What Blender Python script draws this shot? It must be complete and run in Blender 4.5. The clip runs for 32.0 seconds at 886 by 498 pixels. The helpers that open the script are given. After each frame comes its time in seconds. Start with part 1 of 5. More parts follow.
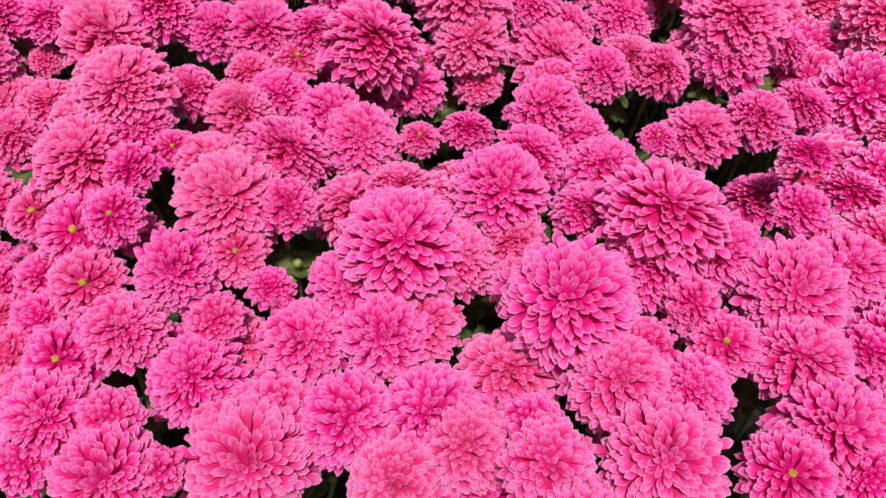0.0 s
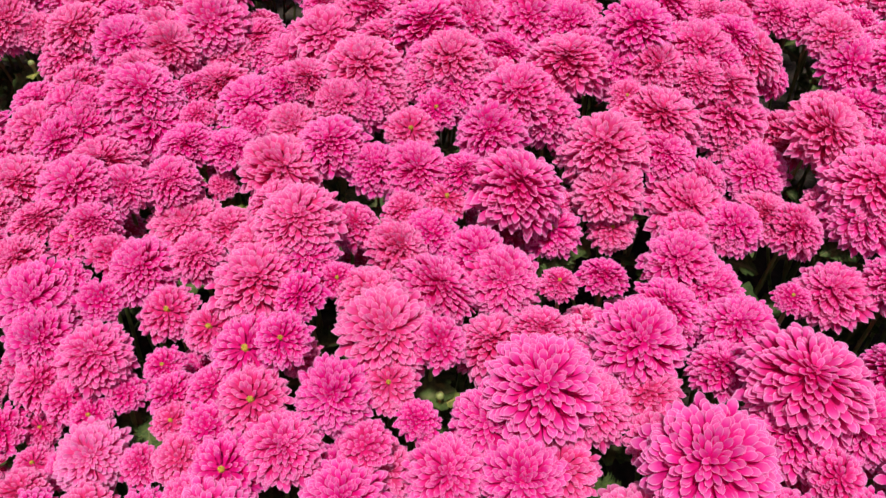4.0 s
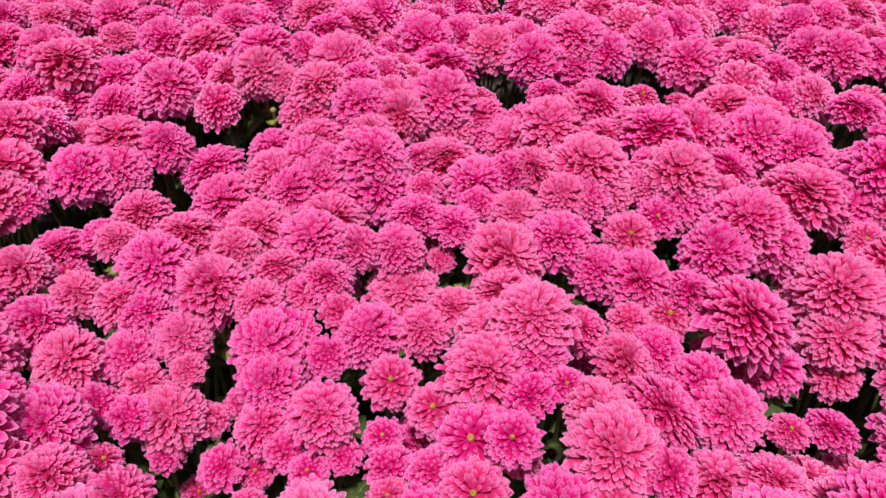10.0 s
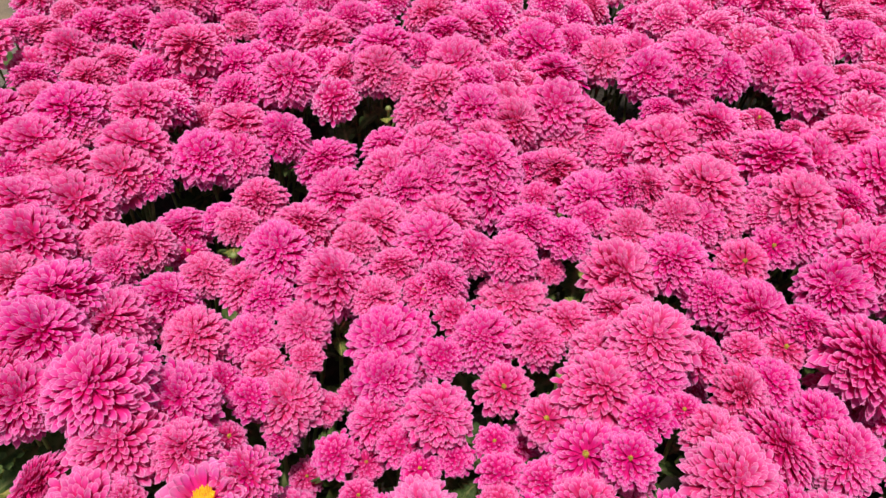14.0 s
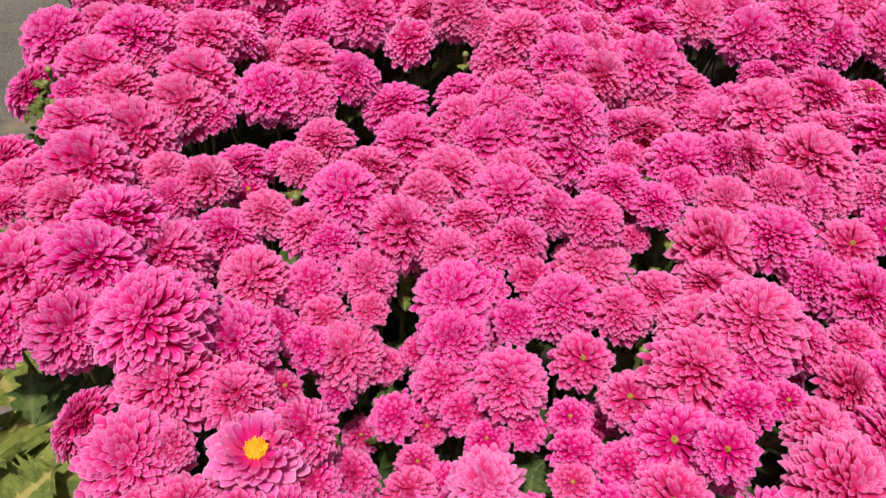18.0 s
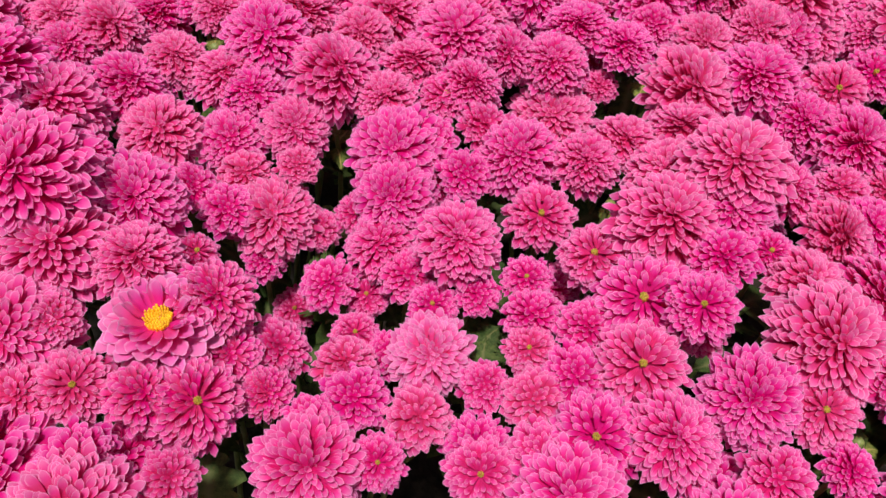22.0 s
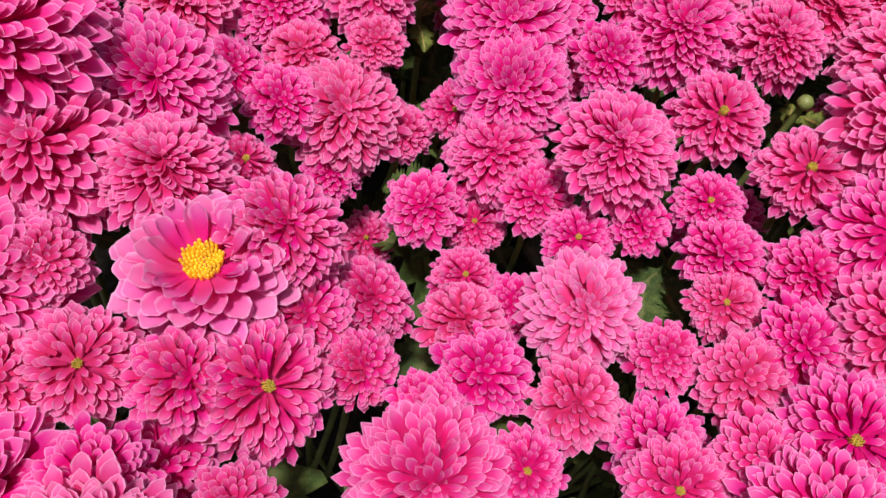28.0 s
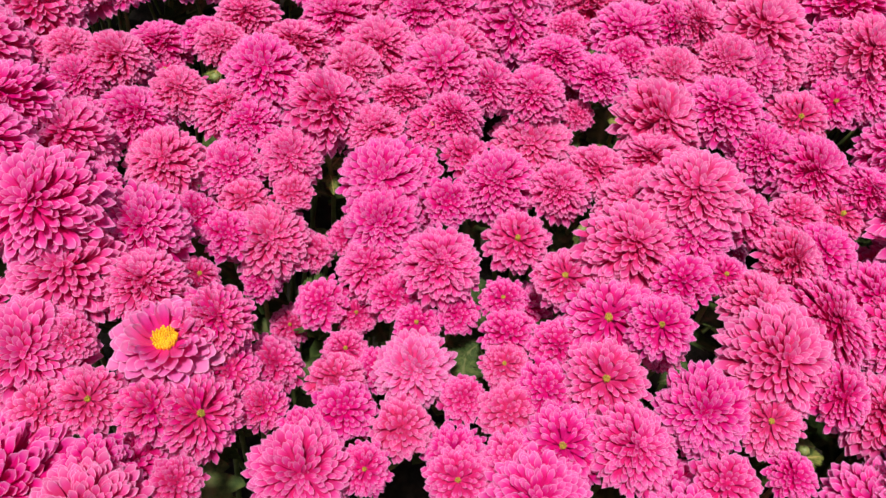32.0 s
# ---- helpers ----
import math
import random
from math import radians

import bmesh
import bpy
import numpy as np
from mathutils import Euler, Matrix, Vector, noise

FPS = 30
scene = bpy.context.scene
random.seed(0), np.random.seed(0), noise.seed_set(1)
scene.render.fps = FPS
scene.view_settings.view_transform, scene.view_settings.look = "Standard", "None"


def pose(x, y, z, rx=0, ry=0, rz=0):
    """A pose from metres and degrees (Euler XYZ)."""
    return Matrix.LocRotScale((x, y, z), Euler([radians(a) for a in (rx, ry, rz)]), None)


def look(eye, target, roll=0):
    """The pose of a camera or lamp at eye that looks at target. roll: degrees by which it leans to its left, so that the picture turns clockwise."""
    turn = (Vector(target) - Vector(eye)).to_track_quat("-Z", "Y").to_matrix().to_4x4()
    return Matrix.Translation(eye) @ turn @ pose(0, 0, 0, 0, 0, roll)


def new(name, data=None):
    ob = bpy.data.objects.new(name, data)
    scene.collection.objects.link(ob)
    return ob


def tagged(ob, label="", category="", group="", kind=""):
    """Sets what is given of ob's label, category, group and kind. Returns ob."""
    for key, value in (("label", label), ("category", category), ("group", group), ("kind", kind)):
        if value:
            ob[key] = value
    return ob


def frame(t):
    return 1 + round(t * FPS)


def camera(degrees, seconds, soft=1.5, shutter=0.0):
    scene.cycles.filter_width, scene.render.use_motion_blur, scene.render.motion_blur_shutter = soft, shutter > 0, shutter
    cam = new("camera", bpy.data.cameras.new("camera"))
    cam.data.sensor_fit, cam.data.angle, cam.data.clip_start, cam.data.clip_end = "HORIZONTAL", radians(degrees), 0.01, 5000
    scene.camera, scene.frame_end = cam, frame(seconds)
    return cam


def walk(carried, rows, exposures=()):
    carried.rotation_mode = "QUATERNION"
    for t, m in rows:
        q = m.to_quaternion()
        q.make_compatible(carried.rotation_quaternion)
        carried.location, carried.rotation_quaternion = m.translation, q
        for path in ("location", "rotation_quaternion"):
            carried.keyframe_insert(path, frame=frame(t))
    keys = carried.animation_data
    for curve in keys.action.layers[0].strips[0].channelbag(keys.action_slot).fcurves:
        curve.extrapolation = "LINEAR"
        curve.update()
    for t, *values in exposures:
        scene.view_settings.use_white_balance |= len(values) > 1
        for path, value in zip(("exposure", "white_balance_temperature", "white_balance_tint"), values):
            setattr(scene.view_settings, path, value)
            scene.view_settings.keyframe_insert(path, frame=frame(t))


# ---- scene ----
cam = camera(60.6, 32.0, soft=1.5)
METRES, EYE, TILT, LEAN, TURN = 0.75, 0.76, -53.5, -3.0, 0.0
ROWS = [
    (0.0, 0.0, 0.0, 0.0, 0.0, 0.0, -0.0),
    (0.5, -0.0033, -0.0069, 0.008, 0.57, 1.84, -0.52),
    (1.0, -0.0077, -0.0235, 0.0112, 1.15, 3.59, -1.19),
    (1.5, -0.0195, -0.0375, 0.0178, 1.88, 4.96, -1.89),
    (2.0, -0.029, -0.0427, 0.0212, 3.01, 5.87, -2.61),
    (2.5, -0.0311, -0.0436, 0.0234, 4.12, 6.24, -3.2),
    (3.0, -0.0371, -0.0446, 0.0256, 4.95, 6.57, -3.71),
    (3.5, -0.0462, -0.0468, 0.0279, 5.58, 7.07, -4.32),
    (4.0, -0.0514, -0.0484, 0.0302, 6.32, 7.65, -4.98),
    (4.5, -0.0554, -0.0571, 0.0306, 7.22, 8.42, -5.73),
    (6.5, -0.0823, -0.0725, 0.0329, 9.03, 10.01, -9.58),
    (7.0, -0.0936, -0.0724, 0.0371, 9.48, 10.29, -10.59),
    (7.5, -0.112, -0.0728, 0.0419, 9.68, 10.59, -11.63),
    (8.0, -0.1301, -0.0809, 0.0427, 10.07, 11.06, -12.86),
    (8.5, -0.1435, -0.0829, 0.044, 10.68, 11.27, -13.87),
    (9.0, -0.158, -0.0816, 0.0459, 11.3, 11.29, -14.76),
    (9.5, -0.1738, -0.0782, 0.0468, 11.92, 11.21, -15.6),
    (10.0, -0.1901, -0.0792, 0.0459, 12.59, 11.03, -16.39),
    (10.5, -0.2029, -0.0789, 0.046, 13.22, 10.81, -17.02),
    (11.0, -0.2141, -0.0762, 0.0453, 13.87, 10.51, -17.55),
    (11.5, -0.2248, -0.077, 0.0461, 14.5, 10.21, -18.24),
    (12.0, -0.2285, -0.0814, 0.0449, 15.11, 9.91, -18.96),
    (12.5, -0.2334, -0.0886, 0.0437, 15.55, 9.71, -19.6),
    (13.0, -0.2381, -0.0946, 0.0398, 15.7, 9.65, -20.29),
    (13.5, -0.2414, -0.0989, 0.0379, 15.75, 9.65, -21.05),
    (14.0, -0.2541, -0.1111, 0.0328, 16.25, 9.6, -22.0),
    (14.5, -0.2626, -0.1154, 0.0325, 16.41, 9.58, -22.89),
    (15.0, -0.274, -0.1124, 0.0298, 17.2, 9.17, -24.08),
    (15.5, -0.2877, -0.1114, 0.0296, 17.73, 8.8, -25.04),
    (17.5, -0.3036, -0.0676, 0.0191, 19.68, 6.34, -26.74),
    (18.0, -0.306, -0.0524, 0.0133, 19.15, 5.91, -26.68),
    (18.5, -0.3049, -0.0444, 0.0095, 18.68, 5.55, -26.66),
    (19.0, -0.3046, -0.0328, 0.0062, 18.31, 4.75, -26.58),
    (19.5, -0.3049, -0.0149, 0.0017, 17.82, 3.06, -26.3),
    (20.0, -0.3041, -0.0015, -0.0005, 17.42, 2.06, -26.1),
    (20.5, -0.3021, 0.0141, -0.0029, 17.17, 1.32, -25.93),
    (21.0, -0.3027, 0.0266, -0.0042, 16.81, 0.69, -25.76),
    (21.5, -0.3024, 0.0402, -0.0081, 16.45, 0.08, -25.55),
    (22.0, -0.3044, 0.0546, -0.0107, 16.21, -0.54, -25.41),
    (22.5, -0.3094, 0.0723, -0.0138, 16.05, -1.11, -25.27),
    (23.0, -0.3196, 0.0888, -0.016, 15.99, -1.67, -25.25),
    (23.5, -0.3284, 0.1034, -0.0217, 15.95, -2.26, -25.33),
    (24.0, -0.3339, 0.1184, -0.0225, 15.89, -2.82, -25.37),
    (24.5, -0.3393, 0.1279, -0.0264, 15.68, -3.12, -25.4),
    (25.0, -0.3441, 0.1449, -0.0281, 15.44, -3.76, -25.41),
    (25.5, -0.3685, 0.1655, -0.0328, 15.38, -4.41, -25.53),
    (26.0, -0.3877, 0.1737, -0.0401, 15.51, -4.97, -25.62),
    (26.5, -0.4096, 0.1861, -0.047, 15.69, -5.77, -25.74),
    (28.5, -0.431, 0.2061, -0.0529, 15.88, -6.86, -26.06),
    (29.0, -0.4067, 0.1727, -0.0409, 16.1, -6.7, -26.0),
    (29.5, -0.3843, 0.1377, -0.0337, 16.02, -6.08, -26.0),
    (30.0, -0.3698, 0.1092, -0.0286, 15.99, -4.76, -26.06),
    (30.5, -0.3517, 0.0844, -0.0208, 16.08, -3.74, -25.98),
    (31.0, -0.33, 0.0659, -0.0142, 16.14, -2.65, -25.94),
    (31.5, -0.3095, 0.0357, -0.003, 16.24, -1.56, -25.79),
    (32.0, -0.2849, 0.0046, 0.011, 16.09, -0.19, -25.4),
]
walk(cam, [(t, pose(0, 0, EYE, TILT, LEAN, TURN) @ pose(METRES * x, METRES * y, METRES * z, 90 + pitch, roll, yaw)) for t, x, y, z, yaw, pitch, roll in ROWS], exposures=[(0.0, -0.16), (4.0, -0.2), (13.0, -0.22), (18.0, -0.25), (23.0, -0.35), (29.0, -0.25), (32.0, -0.22)])

# ---- world, sun, exposure ----
world = bpy.data.worlds.new("sky")
scene.world = world
world.use_nodes = True
wn = world.node_tree
sky = wn.nodes.new("ShaderNodeTexSky")
sky.sky_type, sky.sun_disc = "NISHITA", False
SUN_UP, SUN_ROUND = radians(77), radians(-172)
sky.sun_elevation, sky.sun_rotation = SUN_UP, SUN_ROUND
sky.air_density, sky.dust_density = 1.0, 6.0
wn.nodes["Background"].inputs["Strength"].default_value = 0.068
wn.links.new(sky.outputs["Color"], wn.nodes["Background"].inputs["Color"])
sun = new("sun", bpy.data.lights.new("sun", "SUN"))
sun.data.energy, sun.data.angle, sun.data.color = 5.2, radians(6), (1.0, 0.94, 0.88)
sun_way = Vector((math.sin(SUN_ROUND) * math.cos(SUN_UP), math.cos(SUN_ROUND) * math.cos(SUN_UP), math.sin(SUN_UP)))
sun.matrix_world = look(sun_way * 20, (0, 0, 0))


# ---- materials ----
def material(name):
    m = bpy.data.materials.new(name)
    m.use_nodes = True
    return m, m.node_tree, m.node_tree.nodes["Principled BSDF"]


def node(tree, kind, **inputs):
    n = tree.nodes.new("ShaderNode" + kind)
    for key, value in inputs.items():
        n.inputs[key.replace("_", " ")].default_value = value
    return n


def blend(tree, a, b, factor, mode="MIX"):
    """Mixes two colours (sockets or RGB) by a factor (socket or number)."""
    n = tree.nodes.new("ShaderNodeMix")
    n.data_type, n.blend_type = "RGBA", mode
    for slot, value in ((6, a), (7, b), (0, factor)):
        if isinstance(value, (int, float)):
            n.inputs[slot].default_value = value
        elif isinstance(value, tuple):
            n.inputs[slot].default_value = (*value, 1)
        else:
            tree.links.new(value, n.inputs[slot])
    return n.outputs[2]


def ramp(tree, source, low, high, out_low=0.0, out_high=1.0):
    n = tree.nodes.new("ShaderNodeMapRange")
    n.interpolation_type = "SMOOTHSTEP"
    for slot, value in zip((1, 2, 3, 4), (low, high, out_low, out_high)):
        n.inputs[slot].default_value = value
    tree.links.new(source, n.inputs[0])
    return n.outputs[0]


def add_bump(tree, shader, source, strength, distance):
    b = node(tree, "Bump", Strength=strength, Distance=distance)
    tree.links.new(source, b.inputs["Height"])
    tree.links.new(b.outputs[0], shader.inputs["Normal"])


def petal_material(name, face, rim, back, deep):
    """Chrysanthemum petal: saturated face that darkens to the base, pale rim and tip, paler reverse, fine length-wise
    veins.
    """
    m, t, shader = material(name)
    look_up = t.nodes.new("ShaderNodeVertexColor")
    look_up.layer_name = "petal"
    split = t.nodes.new("ShaderNodeSeparateColor")
    t.links.new(look_up.outputs["Color"], split.inputs[0])
    along, edge, under = split.outputs
    one = t.nodes.new("ShaderNodeObjectInfo").outputs["Random"]
    isle = t.nodes.new("ShaderNodeNewGeometry").outputs["Random Per Island"]
    # Towards the base: redder pink, with the shade between petals put into it
    base = blend(t, deep, face, ramp(t, along, 0.36, 0.80))
    base = blend(t, base, back, under)
    margin = t.nodes.new("ShaderNodeMath")
    margin.operation = "MULTIPLY"
    t.links.new(ramp(t, edge, 0.66, 1.0, 0.0, 0.85), margin.inputs[0])
    t.links.new(ramp(t, along, 0.58, 0.84), margin.inputs[1])
    base = blend(t, base, rim, margin.outputs[0])
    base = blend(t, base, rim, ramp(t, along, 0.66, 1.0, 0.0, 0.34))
    coords = t.nodes.new("ShaderNodeTexCoord")
    fine = node(t, "TexNoise", Scale=260.0, Detail=3.0)
    t.links.new(coords.outputs["Object"], fine.inputs["Vector"])
    base = blend(t, base, blend(t, base, (0.93, 0.35, 0.62), 0.2), ramp(t, fine.outputs[0], 0.5, 0.8, 0.0, 0.7))
    hue = t.nodes.new("ShaderNodeHueSaturation")
    t.links.new(ramp(t, one, 0, 1, 0.484, 0.495), hue.inputs["Hue"])
    t.links.new(ramp(t, isle, 0, 1, 0.90, 1.06), hue.inputs["Value"])
    t.links.new(ramp(t, one, 0, 1, 1.03, 0.97), hue.inputs["Saturation"])
    t.links.new(base, hue.inputs["Color"])
    t.links.new(hue.outputs[0], shader.inputs["Base Color"])
    shader.inputs["Roughness"].default_value = 0.55
    shader.inputs["Specular IOR Level"].default_value = 0.16
    add_bump(t, shader, fine.outputs[0], 0.25, 0.0006)
    glow = t.nodes.new("ShaderNodeBsdfTranslucent")
    t.links.new(hue.outputs[0], glow.inputs["Color"])
    mix = node(t, "MixShader", Fac=0.46)
    t.links.new(shader.outputs[0], mix.inputs[1])
    t.links.new(glow.outputs[0], mix.inputs[2])
    t.links.new(mix.outputs[0], t.nodes["Material Output"].inputs["Surface"])
    return m


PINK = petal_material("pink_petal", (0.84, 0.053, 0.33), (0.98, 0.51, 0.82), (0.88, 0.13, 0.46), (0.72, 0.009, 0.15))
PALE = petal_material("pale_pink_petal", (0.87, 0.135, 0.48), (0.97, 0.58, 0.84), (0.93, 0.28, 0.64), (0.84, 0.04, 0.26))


def grainy(name, dark, light, scale, rough, bump=0.0, second=6.0):
    """A plain surface with grain at two scales."""
    m, t, shader = material(name)
    coords = t.nodes.new("ShaderNodeTexCoord").outputs["Object"]
    fine, wide = node(t, "TexNoise", Scale=scale, Detail=6.0), node(t, "TexNoise", Scale=second, Detail=3.0)
    for n in (fine, wide):
        t.links.new(coords, n.inputs["Vector"])
    colour = blend(t, dark, light, ramp(t, fine.outputs[0], 0.3, 0.7))
    tone = blend(t, (0.72, 0.72, 0.72), (1.2, 1.2, 1.2), ramp(t, wide.outputs[0], 0.3, 0.7))
    colour = blend(t, colour, tone, 1.0, "MULTIPLY")
    t.links.new(colour, shader.inputs["Base Color"])
    shader.inputs["Roughness"].default_value = rough
    if bump:
        add_bump(t, shader, fine.outputs[0], 0.6, bump)
    return m


def leaf_material(name, light):
    m, t, shader = material(name)
    look_up = t.nodes.new("ShaderNodeVertexColor")
    look_up.layer_name = "petal"
    split = t.nodes.new("ShaderNodeSeparateColor")
    t.links.new(look_up.outputs["Color"], split.inputs[0])
    one = t.nodes.new("ShaderNodeObjectInfo").outputs["Random"]
    coords = t.nodes.new("ShaderNodeTexCoord").outputs["Object"]
    fine = node(t, "TexNoise", Scale=90.0, Detail=5.0)
    t.links.new(coords, fine.inputs["Vector"])
    green = blend(t, (0.024, 0.048, 0.018), (0.050, 0.082, 0.030), one)
    green = blend(t, green, (0.075, 0.11, 0.042), ramp(t, fine.outputs[0], 0.45, 0.75, 0.0, 0.5))
    patch = node(t, "TexNoise", Scale=9.0, Detail=6.0, Roughness=0.7)
    t.links.new(coords, patch.inputs["Vector"])
    green = blend(t, green, blend(t, (0.62, 0.70, 0.62), (1.30, 1.22, 1.05), ramp(t, patch.outputs[0], 0.38, 0.62)), 1.0, "MULTIPLY")
    green = blend(t, green, (0.105, 0.125, 0.06), ramp(t, split.outputs[1], 0.55, 1.0, 0.0, 0.8))
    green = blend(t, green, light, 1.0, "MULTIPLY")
    t.links.new(green, shader.inputs["Base Color"])
    shader.inputs["Roughness"].default_value = 0.6
    shader.inputs["Specular IOR Level"].default_value = 0.2
    add_bump(t, shader, fine.outputs[0], 0.4, 0.001)
    glow = t.nodes.new("ShaderNodeBsdfTranslucent")
    t.links.new(green, glow.inputs["Color"])
    mix = node(t, "MixShader", Fac=0.25)
    t.links.new(shader.outputs[0], mix.inputs[1])
    t.links.new(glow.outputs[0], mix.inputs[2])
    t.links.new(mix.outputs[0], t.nodes["Material Output"].inputs["Surface"])
    return m


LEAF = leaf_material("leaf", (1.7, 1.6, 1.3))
# LEAF brightened: sun on the edge leaves put into the colour; shoots share it
EDGE_LEAF = leaf_material("sunlit_and_young_leaf", (4.6, 3.2, 2.2))
STEM = grainy("stem", (0.14, 0.20, 0.05), (0.27, 0.31, 0.10), 60, 0.5)
YELLOW = grainy("yellow_floret", (0.85, 0.42, 0.01), (0.95, 0.62, 0.03), 300, 0.5)
EYE_GREEN = grainy("young_disc", (0.30, 0.28, 0.03), (0.72, 0.50, 0.08), 400, 0.55)
SOIL = grainy("soil", (0.012, 0.009, 0.006), (0.045, 0.032, 0.022), 70, 0.95, 0.012)
ASPHALT = grainy("asphalt", (0.058, 0.053, 0.045), (0.165, 0.148, 0.122), 420, 0.9, 0.002, 5.0)
tree = ASPHALT.node_tree
dirt = node(tree, "TexNoise", Scale=4.5, Detail=8.0, Roughness=0.65)
tree.links.new(tree.nodes["Texture Coordinate"].outputs["Object"], dirt.inputs["Vector"])
wet = tree.nodes["Principled BSDF"].inputs["Base Color"]
tree.links.new(blend(tree, wet.links[0].from_socket, (0.27, 0.20, 0.125), ramp(tree, dirt.outputs[0], 0.50, 0.68, 0.0, 0.6)), wet)


# ---- mesh helpers ----
def mesh_from(name, verts, faces, corners=None, mats=(), slots=None):
    me = bpy.data.meshes.new(name)
    me.from_pydata(verts, [], faces)
    for m in mats:
        me.materials.append(m)
    if corners is not None:
        layer = me.color_attributes.new("petal", "FLOAT_COLOR", "CORNER")
        layer.data.foreach_set("color", np.asarray(corners, dtype=np.float32).ravel())
    if slots is not None:
        me.polygons.foreach_set("material_index", np.asarray(slots, dtype=np.int32))
    me.polygons.foreach_set("use_smooth", np.ones(len(me.polygons), dtype=bool))
    me.update()
    return me


def part(name, me, parent, m=None, label=""):
    ob = new(name, me)
    ob.parent = parent
    if m is not None:
        ob.matrix_local = m
    if label:
        tagged(ob, label)
    return ob


# ---- petals and flower heads ----
def petal_template(curl, cup, tip, rim, rows=(0.0, 0.45, 0.76, 0.92, 1.0), wide=(0.45, 0.80, 1.0, 0.84, 0.42), sides=(-1, 0, 1), under_too=False):
    """One petal along +X, one unit long and two half-widths wide: an upper sheet and, where it is seen close, an under sheet."""
    verts, faces, tints = [], [], []
    x = z = last = 0.0
    spine, end, count = [], len(rows) - 1, len(sides)
    for i, s in enumerate(rows):
        bend = radians(curl) * (s + last - 0.6)
        x, z = x + (s - last) * math.cos(bend), z + (s - last) * math.sin(bend)
        last = s
        spine.append((x, wide[i] * (tip if s > 0.85 else 1.0), z))
    for under, first in ((0.0, 0), (1.0, end - 2)) if under_too else ((0.0, 0),):
        base = len(verts)
        for i in range(first, end + 1):
            x, w, z = spine[i]
            round_off = 0.06 if i == end else 0.02 if i == end - 1 else 0.0
            for side in sides:
                verts.append((x + round_off * (1 - side * side), side * w, z + cup * w * w * side * side - 0.012 * under))
        for i in range(first, end):
            for j in range(count - 1):
                k = base + count * (i - first) + j
                ids, marks = [k, k + 1, k + count + 1, k + count], [(i, j), (i, j + 1), (i + 1, j + 1), (i + 1, j)]
                if not under:
                    ids, marks = ids[::-1], marks[::-1]
                faces.append(tuple(ids))
                tints += [(rows[p], rim if p == end else rim * abs(sides[q]), under, 1.0) for p, q in marks]
    return np.array(verts), faces, np.array(tints)


SHAPES = ((24, 0.13, 1.0, 1.0), (24, 0.13, 1.0, 1.0), (24, 0.12, 0.96, 1.0), (24, 0.12, 0.92, 1.0), (26, 0.11, 0.80, 1.0), (6, 0.10, 0.60, 1.0))
FINE = dict(rows=(0.0, 0.32, 0.58, 0.78, 0.92, 1.0), wide=(0.45, 0.68, 0.88, 1.0, 0.84, 0.40), sides=(-1, -0.55, 0, 0.55, 1))
PETALS = [petal_template(*c, under_too=True, **FINE) for c in SHAPES]
BROAD = dict(rows=FINE["rows"], wide=(0.34, 0.60, 0.84, 1.0, 0.88, 0.46), sides=FINE["sides"])
OPEN_PETALS = [petal_template(c[0] * 0.8, c[1], 1.0, 1.0, under_too=True, **BROAD) for c in SHAPES]
SINGLE_PETALS = [petal_template(*c) for c in SHAPES]
LITE_PETALS = [petal_template(*c, rows=(0.0, 0.70, 1.0), wide=(0.45, 1.0, 0.58)) for c in SHAPES]
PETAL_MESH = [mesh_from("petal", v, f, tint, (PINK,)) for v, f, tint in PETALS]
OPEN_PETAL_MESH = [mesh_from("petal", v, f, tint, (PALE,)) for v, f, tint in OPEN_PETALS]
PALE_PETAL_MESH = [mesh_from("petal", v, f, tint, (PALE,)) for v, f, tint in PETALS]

#        petals, first and last angle from the axis, dome height, half-width, hole
KINDS = {
    "full": (410, 3, 112, 0.72, 0.101, 0.02),
    "loose": (290, 4, 110, 0.66, 0.114, 0.03),
    "eyed": (250, 15, 108, 0.58, 0.108, 0.05),
    "pale": (410, 3, 112, 0.76, 0.100, 0.02),
    "small": (190, 6, 108, 0.62, 0.129, 0.04),
    "open": (84, 40, 112, 0.66, 0.172, 0.18),
    "far": (165, 5, 110, 0.70, 0.134, 0.03),
    "low": (230, 5, 110, 0.68, 0.123, 0.03),
}
LITE = ("far", "low")


